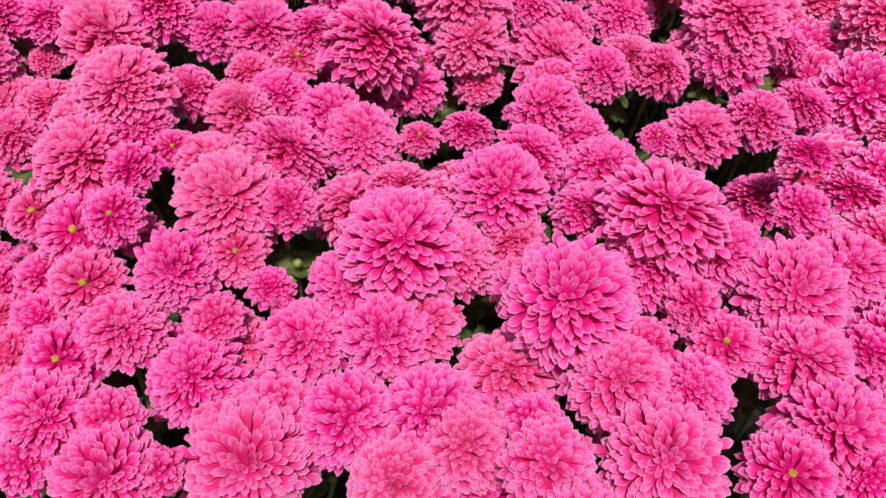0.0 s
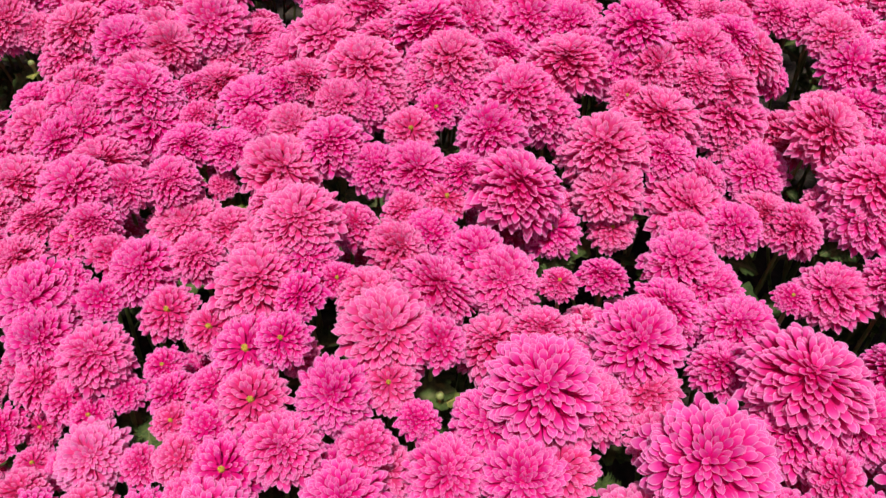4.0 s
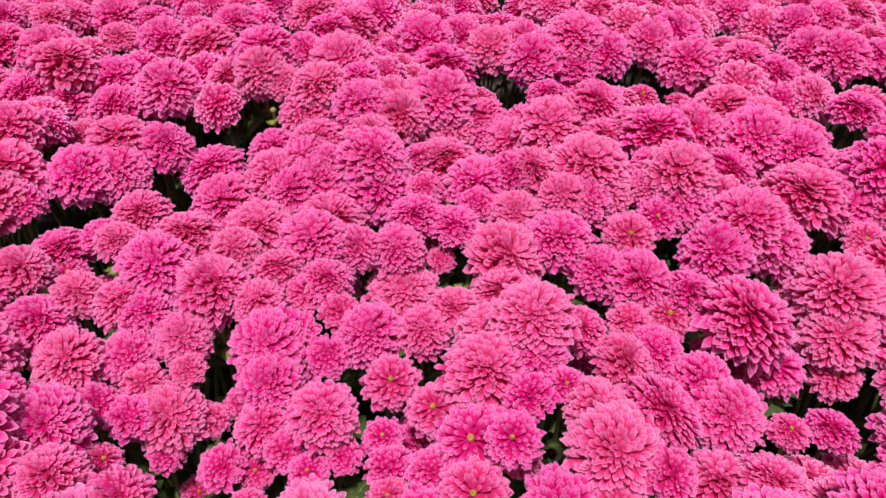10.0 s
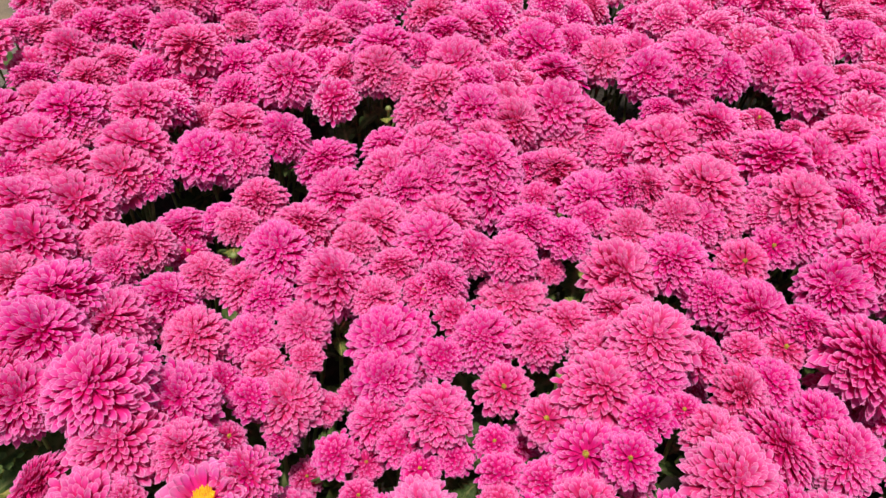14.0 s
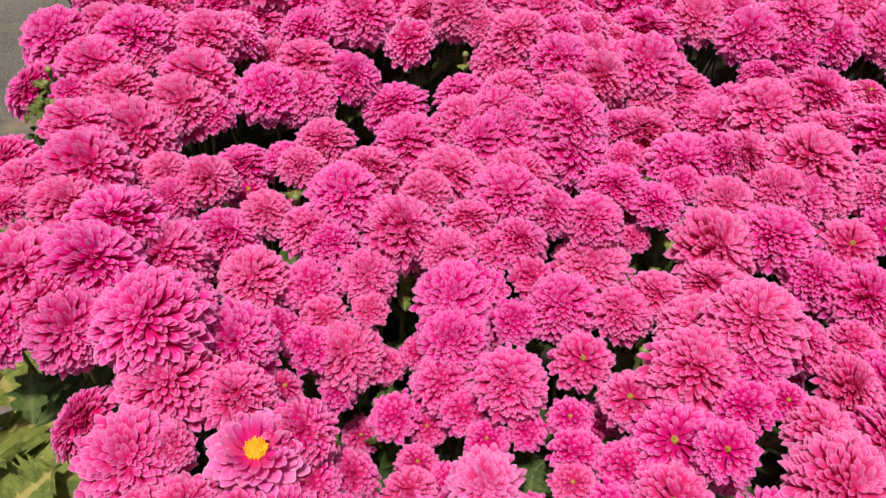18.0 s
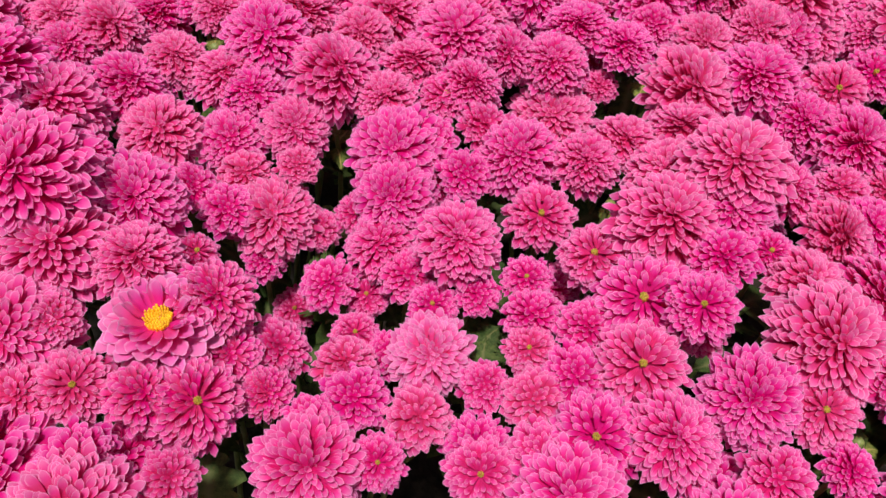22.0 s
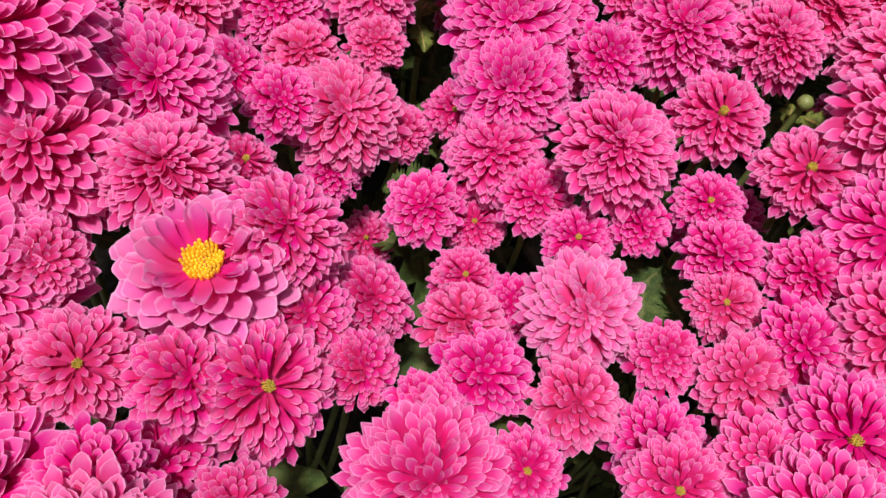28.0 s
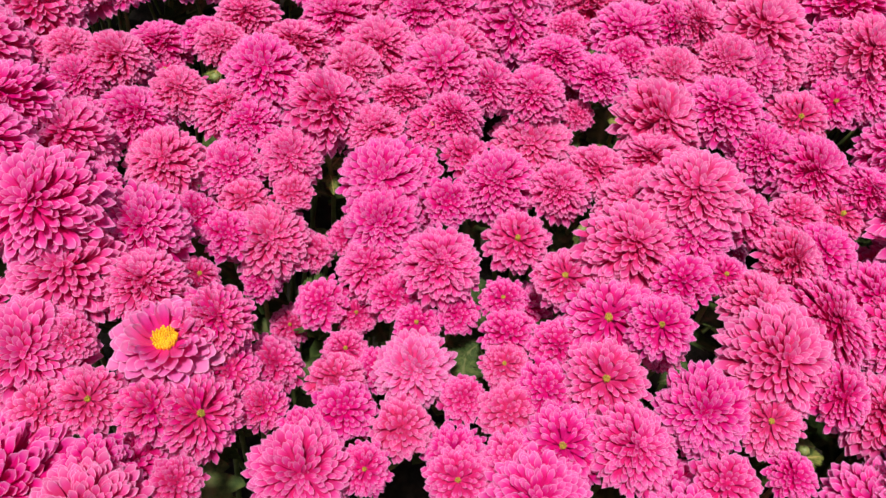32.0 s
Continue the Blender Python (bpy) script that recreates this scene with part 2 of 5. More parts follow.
def petal_layout(kind, seed):
    """Where each petal of a head sits: template number and matrix, for a head of radius 1 that faces +Z. The tips lie on a low dome."""
    rnd = random.Random(seed)
    count, first, last, dome, half, hole = KINDS[kind]
    rows = []
    for i in range(count):
        u = i / (count - 1)
        away = radians(first + (last - first) * u ** 0.57)
        reach = rnd.uniform(0.91, 1.06) * (rnd.uniform(0.80, 1.18) if u > 0.6 else 1.0)
        tip = (reach * math.sin(away) ** 0.9, reach * dome * math.cos(away) * (1.0 - 0.12 * math.exp(-((away / 0.3) ** 2))))
        lean = away + radians(56 - 37 * min(1.0, away / 1.75) + rnd.uniform(-7, 7))
        length = (0.36 + 0.16 * u) * rnd.uniform(0.92, 1.12)
        if kind == "open":
            lean, length = radians(40 + 66 * u ** 0.85 + rnd.uniform(-6, 6)), (0.60 + 0.22 * u) * reach
            start, up = hole, 0.08 - 0.14 * u
        else:
            start, up = tip[0] - length * math.sin(lean), tip[1] - length * math.cos(lean)
        rise = 90 - math.degrees(lean)
        turn = i * 137.508 + rnd.uniform(-13, 13)
        m = Matrix.Rotation(radians(turn), 4, "Z") @ Matrix.Translation((start, 0, up)) @ Matrix.Rotation(radians(-rise), 4, "Y")
        m = m @ Matrix.Rotation(radians(rnd.gauss(0, 11)), 4, "X") @ Matrix.Diagonal((length, half * rnd.uniform(0.88, 1.1) * (0.50 + 0.56 * u ** 0.5), length * 0.9, 1))
        rows.append((min(5, int(u ** 0.57 * 5.99)), m))
    return rows


def disc_geometry(kind, seed):
    """The eye in the middle (small knobs), the core that bears the petals and the green cup below, as verts, faces and slots."""
    rnd = random.Random(seed)
    verts, faces, slots = [], [], []
    if kind in ("eyed", "open"):
        count, reach, slot = (24, 0.088, 2) if kind == "eyed" else (84, 0.185, 1)
        for i in range(count):
            r, a = reach * math.sqrt((i + 0.5) / count), i * 2.39996
            tall = (0.47 if kind == "eyed" else 0.08) + (0.0 if kind == "eyed" else 0.15 * (r / reach) ** 2) + rnd.uniform(0, 0.04)
            w = 0.016 if kind == "eyed" else 0.020
            b = len(verts)
            lean = 1.0 + (0.0 if kind == "eyed" else 0.25) * r / reach
            for z, k, spread in ((-0.05, 1.0, 1.0), (tall, 1.1, lean), (tall + 0.02, 0.5, lean)):
                for q in range(4):
                    t = a + q * math.pi / 2
                    verts.append((r * spread * math.cos(a) + w * k * math.cos(t), r * spread * math.sin(a) + w * k * math.sin(t), z))
            for ring in (0, 4):
                for q in range(4):
                    faces.append((b + ring + q, b + ring + (q + 1) % 4, b + ring + 4 + (q + 1) % 4, b + ring + 4 + q))
            faces.append((b + 8, b + 9, b + 10, b + 11))
            slots += [slot] * 9
    b, tall = len(verts), KINDS[kind][3] - (0.34 if kind == "open" else 0.29)
    for k in range(5):
        r, z = (0.50 if kind == "open" else 0.56) * math.sin(1.8 - 0.41 * k), tall * math.cos(1.8 - 0.41 * k) * (0.2 if kind == "open" else 1.0)
        verts += [(r * math.cos(q * math.pi / 6), r * math.sin(q * math.pi / 6), z) for q in range(12)]
    for ring in range(0, 48, 12):
        faces += [(b + ring + q, b + ring + (q + 1) % 12, b + ring + 12 + (q + 1) % 12, b + ring + 12 + q) for q in range(12)]
    faces.append(tuple(b + 48 + q for q in range(12)))
    slots += [0] * 49
    b = len(verts)
    for r, z in ((0.06, -0.40), (0.24, -0.32), (0.42, -0.16)):
        for q in range(8):
            verts.append((r * math.cos(q * math.pi / 4), r * math.sin(q * math.pi / 4), z))
    for ring in (0, 8):
        for q in range(8):
            faces.append((b + ring + q, b + ring + (q + 1) % 8, b + ring + 8 + (q + 1) % 8, b + ring + 8 + q))
            slots.append(3)
    return verts, faces, slots


HEAD_MATERIALS = (PINK, YELLOW, EYE_GREEN, STEM)
PALE_MATERIALS = (PALE, YELLOW, EYE_GREEN, STEM)


def head_mesh(kind, seed):
    """A whole flower head in one mesh: petals, eye and cup."""
    verts, faces, tints, slots, base = [], [], [], [], 0
    for number, m in petal_layout(kind, seed):
        v, f, tint = (LITE_PETALS if kind in LITE else OPEN_PETALS if kind == "open" else SINGLE_PETALS)[number]
        a = np.array(m)
        verts.append(v @ a[:3, :3].T + a[:3, 3])
        faces += [tuple(k + base for k in ids) for ids in f]
        tints.append(tint)
        slots += [0] * len(f)
        base += len(v)
    v, f, s = disc_geometry(kind, seed)
    verts.append(np.array(v))
    faces += [tuple(k + base for k in ids) for ids in f]
    tints.append(np.tile((0.5, 0.0, 0.0, 1.0), (sum(len(ids) for ids in f), 1)))
    return mesh_from("flower_head", np.concatenate(verts).tolist(), faces, np.concatenate(tints), PALE_MATERIALS if kind in ("pale", "open") else HEAD_MATERIALS, slots + s)


HEADS = {kind: [head_mesh(kind, 10 * k + n) for n in range(5 if kind != "open" else 1)] for k, kind in enumerate(KINDS)}
CORES = {}


def core_mesh(kind, seed):
    """The eye and cup alone, for heads whose petals are parts of their own."""
    if (kind, seed) not in CORES:
        v, f, s = disc_geometry(kind, seed)
        CORES[kind, seed] = mesh_from("flower_head", v, f, np.tile((0.5, 0.0, 0.0, 1.0), (sum(len(i) for i in f), 1)), HEAD_MATERIALS, s)
    return CORES[kind, seed]


# ---- leaves and stems ----
def leaf_mesh(seed):
    """A lobed chrysanthemum leaf along +X, one unit long, with a sunken midrib and drooping tip."""
    rnd = random.Random(seed)
    half = [(0.0, 0.025), (0.16, 0.03), (0.24, 0.20), (0.32, 0.24), (0.36, 0.13), (0.44, 0.30), (0.55, 0.36), (0.58, 0.19), (0.68, 0.30), (0.78, 0.27), (0.80, 0.15), (0.90, 0.13), (1.0, 0.0)]
    verts, faces, tints = [], [], []
    droop, fold = rnd.uniform(0.15, 0.4), rnd.uniform(0.1, 0.45)

    def height(x, y):
        return -droop * x * x + fold * abs(y) + 0.03 * math.sin(9 * x + seed) * (abs(y) / 0.3)

    for x, y in half:
        x += rnd.uniform(-0.015, 0.015)
        a, b = y * rnd.uniform(0.85, 1.15), y * rnd.uniform(0.85, 1.15)
        for yy in (-b, -b * 0.5, 0.0, a * 0.5, a):
            verts.append((x - 0.10 * abs(yy), yy, height(x, yy)))
    for i in range(len(half) - 1):
        for j in range(4):
            k = 5 * i + j
            faces.append((k, k + 1, k + 6, k + 5))
            for c in (j, j + 1, j + 1, j):
                tints.append((half[i][0], 1.0 if c == 2 else 0.25, 0.0, 1.0))
    return mesh_from("leaf", verts, faces, tints, (LEAF,))


def toothed_leaf_mesh(seed, mat):
    """A large leaf along +X, one unit long: five lobes with small teeth, side veins pressed in and curled margins."""
    rnd = random.Random(seed)
    verts, faces, tints, rows = [], [], [], 56
    across = (-1.0, -0.82, -0.6, -0.4, -0.2, -0.05, 0.0, 0.05, 0.2, 0.4, 0.6, 0.82, 1.0)
    droop, fold, curl = rnd.uniform(0.2, 0.5), rnd.uniform(0.05, 0.3), rnd.uniform(0.1, 0.4)
    shift = (rnd.uniform(-0.05, 0.05), rnd.uniform(-0.05, 0.05))
    marks = []
    for i in range(rows + 1):
        u = i / rows
        for c in across:
            v = u + (shift[0] if c < 0 else shift[1])
            full = 0.02 if u < 0.1 else 0.38 * math.sin(math.pi * min(1.0, (u - 0.1) / 0.9) ** 0.8) ** 0.7
            lobe = 0.58 + 0.42 * abs(math.sin(math.pi * (3.1 * v + 0.1))) ** 0.6
            tooth = 1.0 + 0.30 * (2 * ((v * 15.5) % 1.0) - 1) * abs(c)
            y = c * full * lobe * tooth + 0.004 * c
            x = u + 0.20 * full * abs(c) * (1 - u)
            vein = ((u - 0.55 * abs(y)) * 7.0) % 1.0
            groove = max(0.0, 1.0 - min(vein, 1 - vein) / 0.16)
            z = -droop * x * x + fold * abs(y) - curl * abs(c) ** 3 * 0.12 - 0.012 * groove * (1 - abs(c)) + 0.02 * math.sin(11 * u + 4 * c + seed)
            verts.append((x, y, z + rnd.uniform(-0.003, 0.003)))
            marks.append((u, 1.0 if abs(c) < 0.06 else 0.95 * groove, 0.0, 1.0))
    n = len(across)
    for i in range(rows):
        for j in range(n - 1):
            ids = (n * i + j, n * i + j + 1, n * i + n + j + 1, n * i + n + j)
            faces.append(ids)
            tints += [marks[k] for k in ids]
    return mesh_from("leaf", verts, faces, tints, (mat,))


LEAVES = [leaf_mesh(s) for s in range(6)]
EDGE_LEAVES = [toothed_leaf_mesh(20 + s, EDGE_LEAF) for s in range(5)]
GAP_LEAVES = [toothed_leaf_mesh(40 + s, LEAF) for s in range(4)]


def stem_mesh(a, b, c, thick):
    """A tapering stalk from a over b to c."""
    verts, faces, steps = [], [], 6
    for i in range(steps + 1):
        t = i / steps
        p = a * (1 - t) ** 2 + b * 2 * t * (1 - t) + c * t * t
        way = ((b - a) * (1 - t) + (c - b) * t).normalized()
        side = way.orthogonal().normalized()
        other = way.cross(side)
        r = thick * (1.25 - 0.35 * t)
        verts += [tuple(p + side * r * math.cos(q * math.pi / 3) + other * r * math.sin(q * math.pi / 3)) for q in range(6)]
    for i in range(steps):
        faces += [(6 * i + q, 6 * i + (q + 1) % 6, 6 * i + 6 + (q + 1) % 6, 6 * i + 6 + q) for q in range(6)]
    return mesh_from("stem", verts, faces, None, (STEM,))


def bud_mesh():
    """A round bud of one unit radius in a scaly cup."""
    verts, faces = [], []
    for k, (r, z) in enumerate(((0.25, -0.9), (0.75, -0.5), (1.0, 0.1), (0.85, 0.7), (0.45, 1.05), (0.12, 1.1))):
        verts += [(r * (1 + 0.08 * (q % 2)) * math.cos(q * math.pi / 5), r * (1 + 0.08 * (q % 2)) * math.sin(q * math.pi / 5), z) for q in range(10)]
        if k:
            faces += [(10 * k - 10 + q, 10 * k - 10 + (q + 1) % 10, 10 * k + (q + 1) % 10, 10 * k + q) for q in range(10)]
    faces.append(tuple(range(50, 60)))
    return mesh_from("bud", verts, faces, None, (STEM,))


BUD = bud_mesh()


def facing(n):
    """A turn that sends +Z to the direction n."""
    return Vector(n).to_track_quat("Z", "Y").to_matrix().to_4x4()


# ---- ground ----
def sheet(name, x0, x1, y0, y1, nx, ny, z, mat, lump):
    verts = [(x0 + (x1 - x0) * i / nx, y0 + (y1 - y0) * j / ny) for j in range(ny + 1) for i in range(nx + 1)]
    verts = [(x, y, z + lump * noise.fractal((x * 9, y * 9, 3.0), 1.0, 2.0, 4)) for x, y in verts]
    faces = [(j * (nx + 1) + i, j * (nx + 1) + i + 1, (j + 1) * (nx + 1) + i + 1, (j + 1) * (nx + 1) + i) for j in range(ny) for i in range(nx)]
    return new(name, mesh_from(name, verts, faces, None, (mat,)))


tagged(sheet("ground", -400, 400, -400, 400, 8, 8, -0.02, ASPHALT, 0.0), "grey worn asphalt ground beside the flower bed", "ground", kind="structure")


# ---- the plants: base, then heads as millimetres x, y, z, width, facing x and y in hundredths, kind ----
PLANTS = []


def plant(x, y, *heads):
    PLANTS.append((x, y, list(heads)))


plant(-674, 420,
      (-717, 426, 263, 65, 16, 4, "f"), (-644, 437, 292, 48, 5, -18, "f"), (-671, 444, 285, 47, 12, -21, "l"), (-656, 396, 267, 43, 15, -11, "b"), (-687, 400, 259, 49, 10, 3, "e"), (-673, 422, 248, 51, -7, -2, "b"))
plant(-345, 252,
      (-328, 288, 351, 53, 3, -44, "f"), (-307, 222, 325, 49, 2, -27, "p"), (-325, 254, 324, 32, -1, -34, "e"), (-304, 273, 330, 32, 0, -33, "s"), (-335, 222, 302, 32, 3, -21, "s"), (-361, 224, 298, 32, 4, -15, "e"), (-351, 268, 319, 40, -1, -39, "s"), (-396, 243, 305, 41, 13, -21, "s"), (-379, 279, 319, 47, 3, -46, "l"), (-372, 254, 295, 32, 0, -35, "e"))
plant(-1028, 495,
      (-1003, 429, 308, 83, 21, -20, "l"), (-980, 481, 316, 54, 12, -4, "l"), (-1073, 544, 289, 59, 28, -9, "l"), (-1040, 544, 283, 51, 25, -10, "b"), (-970, 525, 299, 75, 10, -4, "b"), (-1020, 497, 293, 61, 19, -5, "b"), (-1014, 515, 248, 53, 23, -7, "b"), (-1013, 448, 275, 49, 8, -38, "b"))
plant(-777, 954,
      (-797, 900, 303, 67, 20, -30, "l"), (-779, 1004, 313, 61, 25, -44, "b"), (-792, 953, 293, 87, 29, -36, "b"), (-836, 970, 311, 51, 15, -37, "b"), (-831, 935, 302, 41, 19, -38, "b"), (-772, 942, 262, 49, 31, -31, "b"), (-723, 995, 272, 43, 5, -36, "b"))
plant(258, 325,
      (202, 293, 373, 52, -26, -15, "f"), (269, 386, 324, 57, -49, 26, "f"), (239, 257, 379, 68, -26, -20, "f"), (256, 319, 389, 40, -29, -12, "s"), (274, 370, 392, 42, -34, 19, "s"), (318, 357, 391, 50, -31, 10, "b"), (283, 308, 386, 58, -27, -17, "b"), (238, 295, 371, 58, -29, -18, "b"), (255, 280, 340, 43, -27, -22, "b"), (297, 376, 349, 50, -37, 21, "b"))
plant(-320, 158,
      (-326, 129, 329, 58, 45, -23, "f"), (-340, 151, 329, 32, 41, -13, "s"), (-299, 152, 324, 32, 24, -32, "e"), (-329, 177, 324, 42, 24, -13, "s"), (-293, 186, 325, 41, 10, -28, "s"), (-348, 196, 318, 40, 18, -6, "s"), (-310, 115, 291, 49, 70, -75, "l"))
plant(-932, 382,
      (-909, 414, 318, 79, 29, -22, "l"), (-990, 371, 275, 70, -20, -62, "l"), (-899, 369, 309, 42, 23, -13, "s"))
plant(-4, 641,
      (-70, 600, 347, 70, -9, -43, "f"), (-48, 639, 368, 76, -2, -43, "f"), (-16, 637, 349, 66, 0, -51, "f"), (0, 697, 376, 86, -21, -36, "f"), (63, 660, 363, 40, -9, -59, "e"), (16, 622, 330, 41, -10, -55, "b"), (34, 611, 307, 43, -11, -54, "b"), (-19, 669, 326, 42, -26, -39, "b"))
plant(-527, 1121,
      (-541, 1149, 331, 80, 16, -40, "b"), (-489, 1157, 315, 69, 24, -47, "b"), (-502, 1103, 323, 67, 23, -28, "b"), (-540, 1083, 338, 65, 15, -31, "b"), (-564, 1116, 323, 51, 10, -35, "b"))
plant(-196, 423,
      (-203, 402, 398, 66, -6, -14, "f"), (-239, 398, 369, 55, -20, -21, "f"), (-214, 420, 378, 43, -10, -8, "s"), (-243, 459, 358, 55, -15, -16, "f"), (-192, 379, 381, 52, -2, -25, "f"), (-125, 413, 365, 50, 18, -14, "f"), (-165, 428, 373, 44, 10, -6, "l"), (-192, 446, 359, 44, 2, 0, "e"), (-163, 449, 343, 43, 8, 1, "b"), (-227, 438, 325, 51, -19, 17, "b"))
plant(-1207, 939,
      (-1168, 960, 297, 75, 16, -5, "b"), (-1226, 916, 308, 60, 15, -12, "b"), (-1157, 915, 302, 53, 28, -20, "b"), (-1191, 911, 310, 58, 24, -18, "b"), (-1238, 964, 259, 53, -2, 40, "b"), (-1300, 981, 262, 51, 8, 21, "b"), (-1171, 929, 273, 48, 12, 3, "b"))
plant(41, 395,
      (61, 343, 367, 68, -16, -16, "f"), (87, 388, 358, 55, -14, -1, "f"), (4, 410, 349, 32, -3, -14, "e"), (44, 447, 327, 44, -6, -3, "l"), (80, 433, 313, 68, -14, 8, "b"), (11, 380, 340, 54, -11, -7, "b"), (35, 410, 326, 52, -11, 7, "b"), (46, 376, 357, 43, -14, -8, "b"), (-15, 406, 307, 47, -9, 7, "b"), (65, 407, 316, 45, -9, 10, "b"), (41, 346, 335, 42, -12, -18, "s"))
plant(-287, 1384,
      (-278, 1343, 359, 88, -5, -33, "b"), (-244, 1420, 352, 52, -5, -17, "b"), (-267, 1394, 356, 59, -5, -26, "b"), (-305, 1414, 344, 80, -28, -8, "b"), (-344, 1354, 340, 72, -6, -11, "b"))
plant(415, 765,
      (394, 707, 317, 77, -41, -38, "f"), (381, 749, 331, 79, -38, -41, "l"), (369, 801, 348, 74, -24, -42, "l"), (427, 799, 346, 59, -26, -34, "l"), (480, 789, 340, 83, -4, -34, "b"), (441, 755, 354, 50, -40, -30, "b"), (442, 722, 345, 58, -39, -35, "b"), (418, 749, 313, 44, -30, -37, "b"), (441, 812, 310, 54, -7, -37, "b"), (361, 774, 293, 48, -38, -47, "b"))
plant(372, 434,
      (379, 482, 315, 52, -26, -5, "b"), (357, 418, 342, 51, -20, 15, "b"), (320, 413, 358, 75, -37, 29, "b"), (348, 470, 319, 51, -35, 0, "b"), (414, 464, 347, 53, -39, -1, "b"), (354, 386, 382, 60, -23, 24, "b"), (389, 404, 342, 58, 5, -4, "b"), (404, 490, 296, 43, 10, -8, "b"), (392, 384, 310, 45, 58, -38, "b"))
plant(-675, 1107,
      (-651, 1118, 323, 73, 16, -25, "b"), (-716, 1097, 332, 51, 10, -29, "b"), (-720, 1143, 319, 61, 0, -2, "b"), (-698, 1052, 337, 83, 15, -46, "b"), (-669, 1172, 324, 84, 1, -5, "b"), (-609, 1076, 322, 63, 15, -38, "b"), (-745, 1113, 322, 54, -2, -14, "b"), (-612, 1137, 336, 60, 10, -33, "b"), (-675, 1087, 323, 50, 17, -36, "b"), (-690, 1117, 326, 50, 13, -21, "b"), (-648, 1072, 322, 52, 18, -41, "b"))
plant(-631, 160,
      (-610, 182, 385, 72, 29, 13, "f"), (-580, 134, 379, 56, 38, -15, "f"), (-622, 107, 375, 48, 27, -35, "l"), (-645, 149, 383, 73, 26, 3, "f"), (-613, 135, 383, 55, -70, -20, "l"), (-672, 172, 385, 32, 27, 28, "s"), (-594, 171, 356, 43, 31, 6, "s"), (-654, 202, 340, 47, 13, 22, "b"))
plant(177, 774,
      (139, 741, 380, 68, 12, -33, "l"), (162, 730, 371, 47, 22, -43, "l"), (179, 773, 379, 63, 18, -24, "l"), (206, 766, 365, 70, 18, -36, "l"), (233, 770, 334, 51, 22, -42, "l"), (120, 783, 382, 48, 3, -9, "b"), (227, 731, 307, 56, 38, -46, "b"), (190, 823, 326, 45, 4, -20, "b"), (161, 819, 336, 43, -3, -14, "b"), (196, 805, 326, 53, 13, -21, "b"), (193, 741, 321, 49, 37, -44, "b"), (119, 807, 338, 50, -3, -4, "b"))
plant(-321, 510,
      (-337, 464, 313, 68, 23, -16, "f"), (-319, 518, 316, 32, 11, -44, "s"), (-249, 504, 356, 77, -6, -24, "f"), (-355, 490, 340, 54, 20, -28, "f"), (-315, 543, 345, 51, 3, -34, "l"), (-357, 540, 346, 56, 6, -28, "f"))
plant(-566, 420,
      (-540, 373, 352, 64, 7, -11, "f"), (-573, 457, 314, 67, -5, -6, "f"), (-527, 415, 328, 59, -4, -9, "b"), (-610, 437, 295, 44, 0, -14, "b"), (-585, 422, 285, 46, -2, -18, "b"))
plant(46, 745,
      (94, 705, 373, 60, 0, -51, "f"), (51, 705, 369, 66, -20, -48, "f"), (72, 737, 402, 74, -12, -31, "l"), (22, 709, 374, 51, -31, -34, "f"), (49, 745, 385, 55, -26, -22, "l"), (73, 806, 381, 63, -9, -6, "b"), (-11, 756, 333, 63, -48, -26, "b"), (14, 787, 349, 42, -34, -18, "e"), (59, 793, 357, 48, -19, -7, "b"), (-3, 729, 332, 51, -60, -24, "b"), (90, 734, 356, 43, -3, -32, "b"))
plant(301, 1269,
      (232, 1255, 341, 55, -10, -19, "b"), (293, 1312, 343, 61, 5, -9, "b"), (364, 1313, 350, 69, 19, -6, "b"), (306, 1219, 359, 66, 1, -27, "b"), (324, 1281, 358, 70, -1, -23, "b"), (276, 1261, 358, 50, -6, -22, "b"), (364, 1227, 345, 84, 29, -29, "b"), (256, 1289, 346, 51, -3, -22, "b"))
plant(-725, 340,
      (-702, 321, 298, 46, 28, -1, "f"), (-690, 359, 303, 57, 28, 4, "f"), (-725, 340, 307, 47, 33, -1, "f"), (-755, 320, 302, 40, 32, 0, "s"), (-756, 349, 291, 58, 32, 4, "b"), (-731, 317, 275, 48, 33, -7, "b"))
plant(172, 970,
      (188, 968, 355, 57, -11, -41, "l"), (215, 987, 354, 66, -12, -40, "l"), (145, 1019, 352, 69, -15, -40, "l"), (196, 1020, 342, 50, -16, -36, "b"), (191, 931, 326, 53, -18, -35, "b"), (226, 960, 317, 53, -13, -36, "b"), (125, 938, 313, 53, -7, -24, "b"))
plant(-644, 999,
      (-594, 987, 336, 81, 9, -36, "b"), (-658, 980, 321, 85, 5, -25, "b"), (-632, 1034, 317, 77, 10, -40, "b"), (-704, 1003, 301, 53, 4, -43, "b"), (-635, 993, 281, 42, -1, -21, "b"))
plant(-92, 204,
      (-118, 239, 358, 40, 7, -47, "s"), (-87, 264, 360, 32, 6, -47, "s"), (-127, 206, 346, 57, 7, -39, "f"), (-62, 234, 347, 54, -1, -44, "f"), (-107, 235, 334, 47, 8, -44, "f"), (-86, 153, 346, 71, 1, -34, "f"), (-32, 181, 349, 56, -17, -26, "f"), (-75, 186, 344, 49, 0, -34, "l"), (-105, 174, 345, 40, 8, -36, "s"), (-62, 211, 306, 52, 6, -43, "l"), (-141, 232, 334, 42, 4, -43, "s"), (-104, 144, 311, 49, 19, -85, "f"))
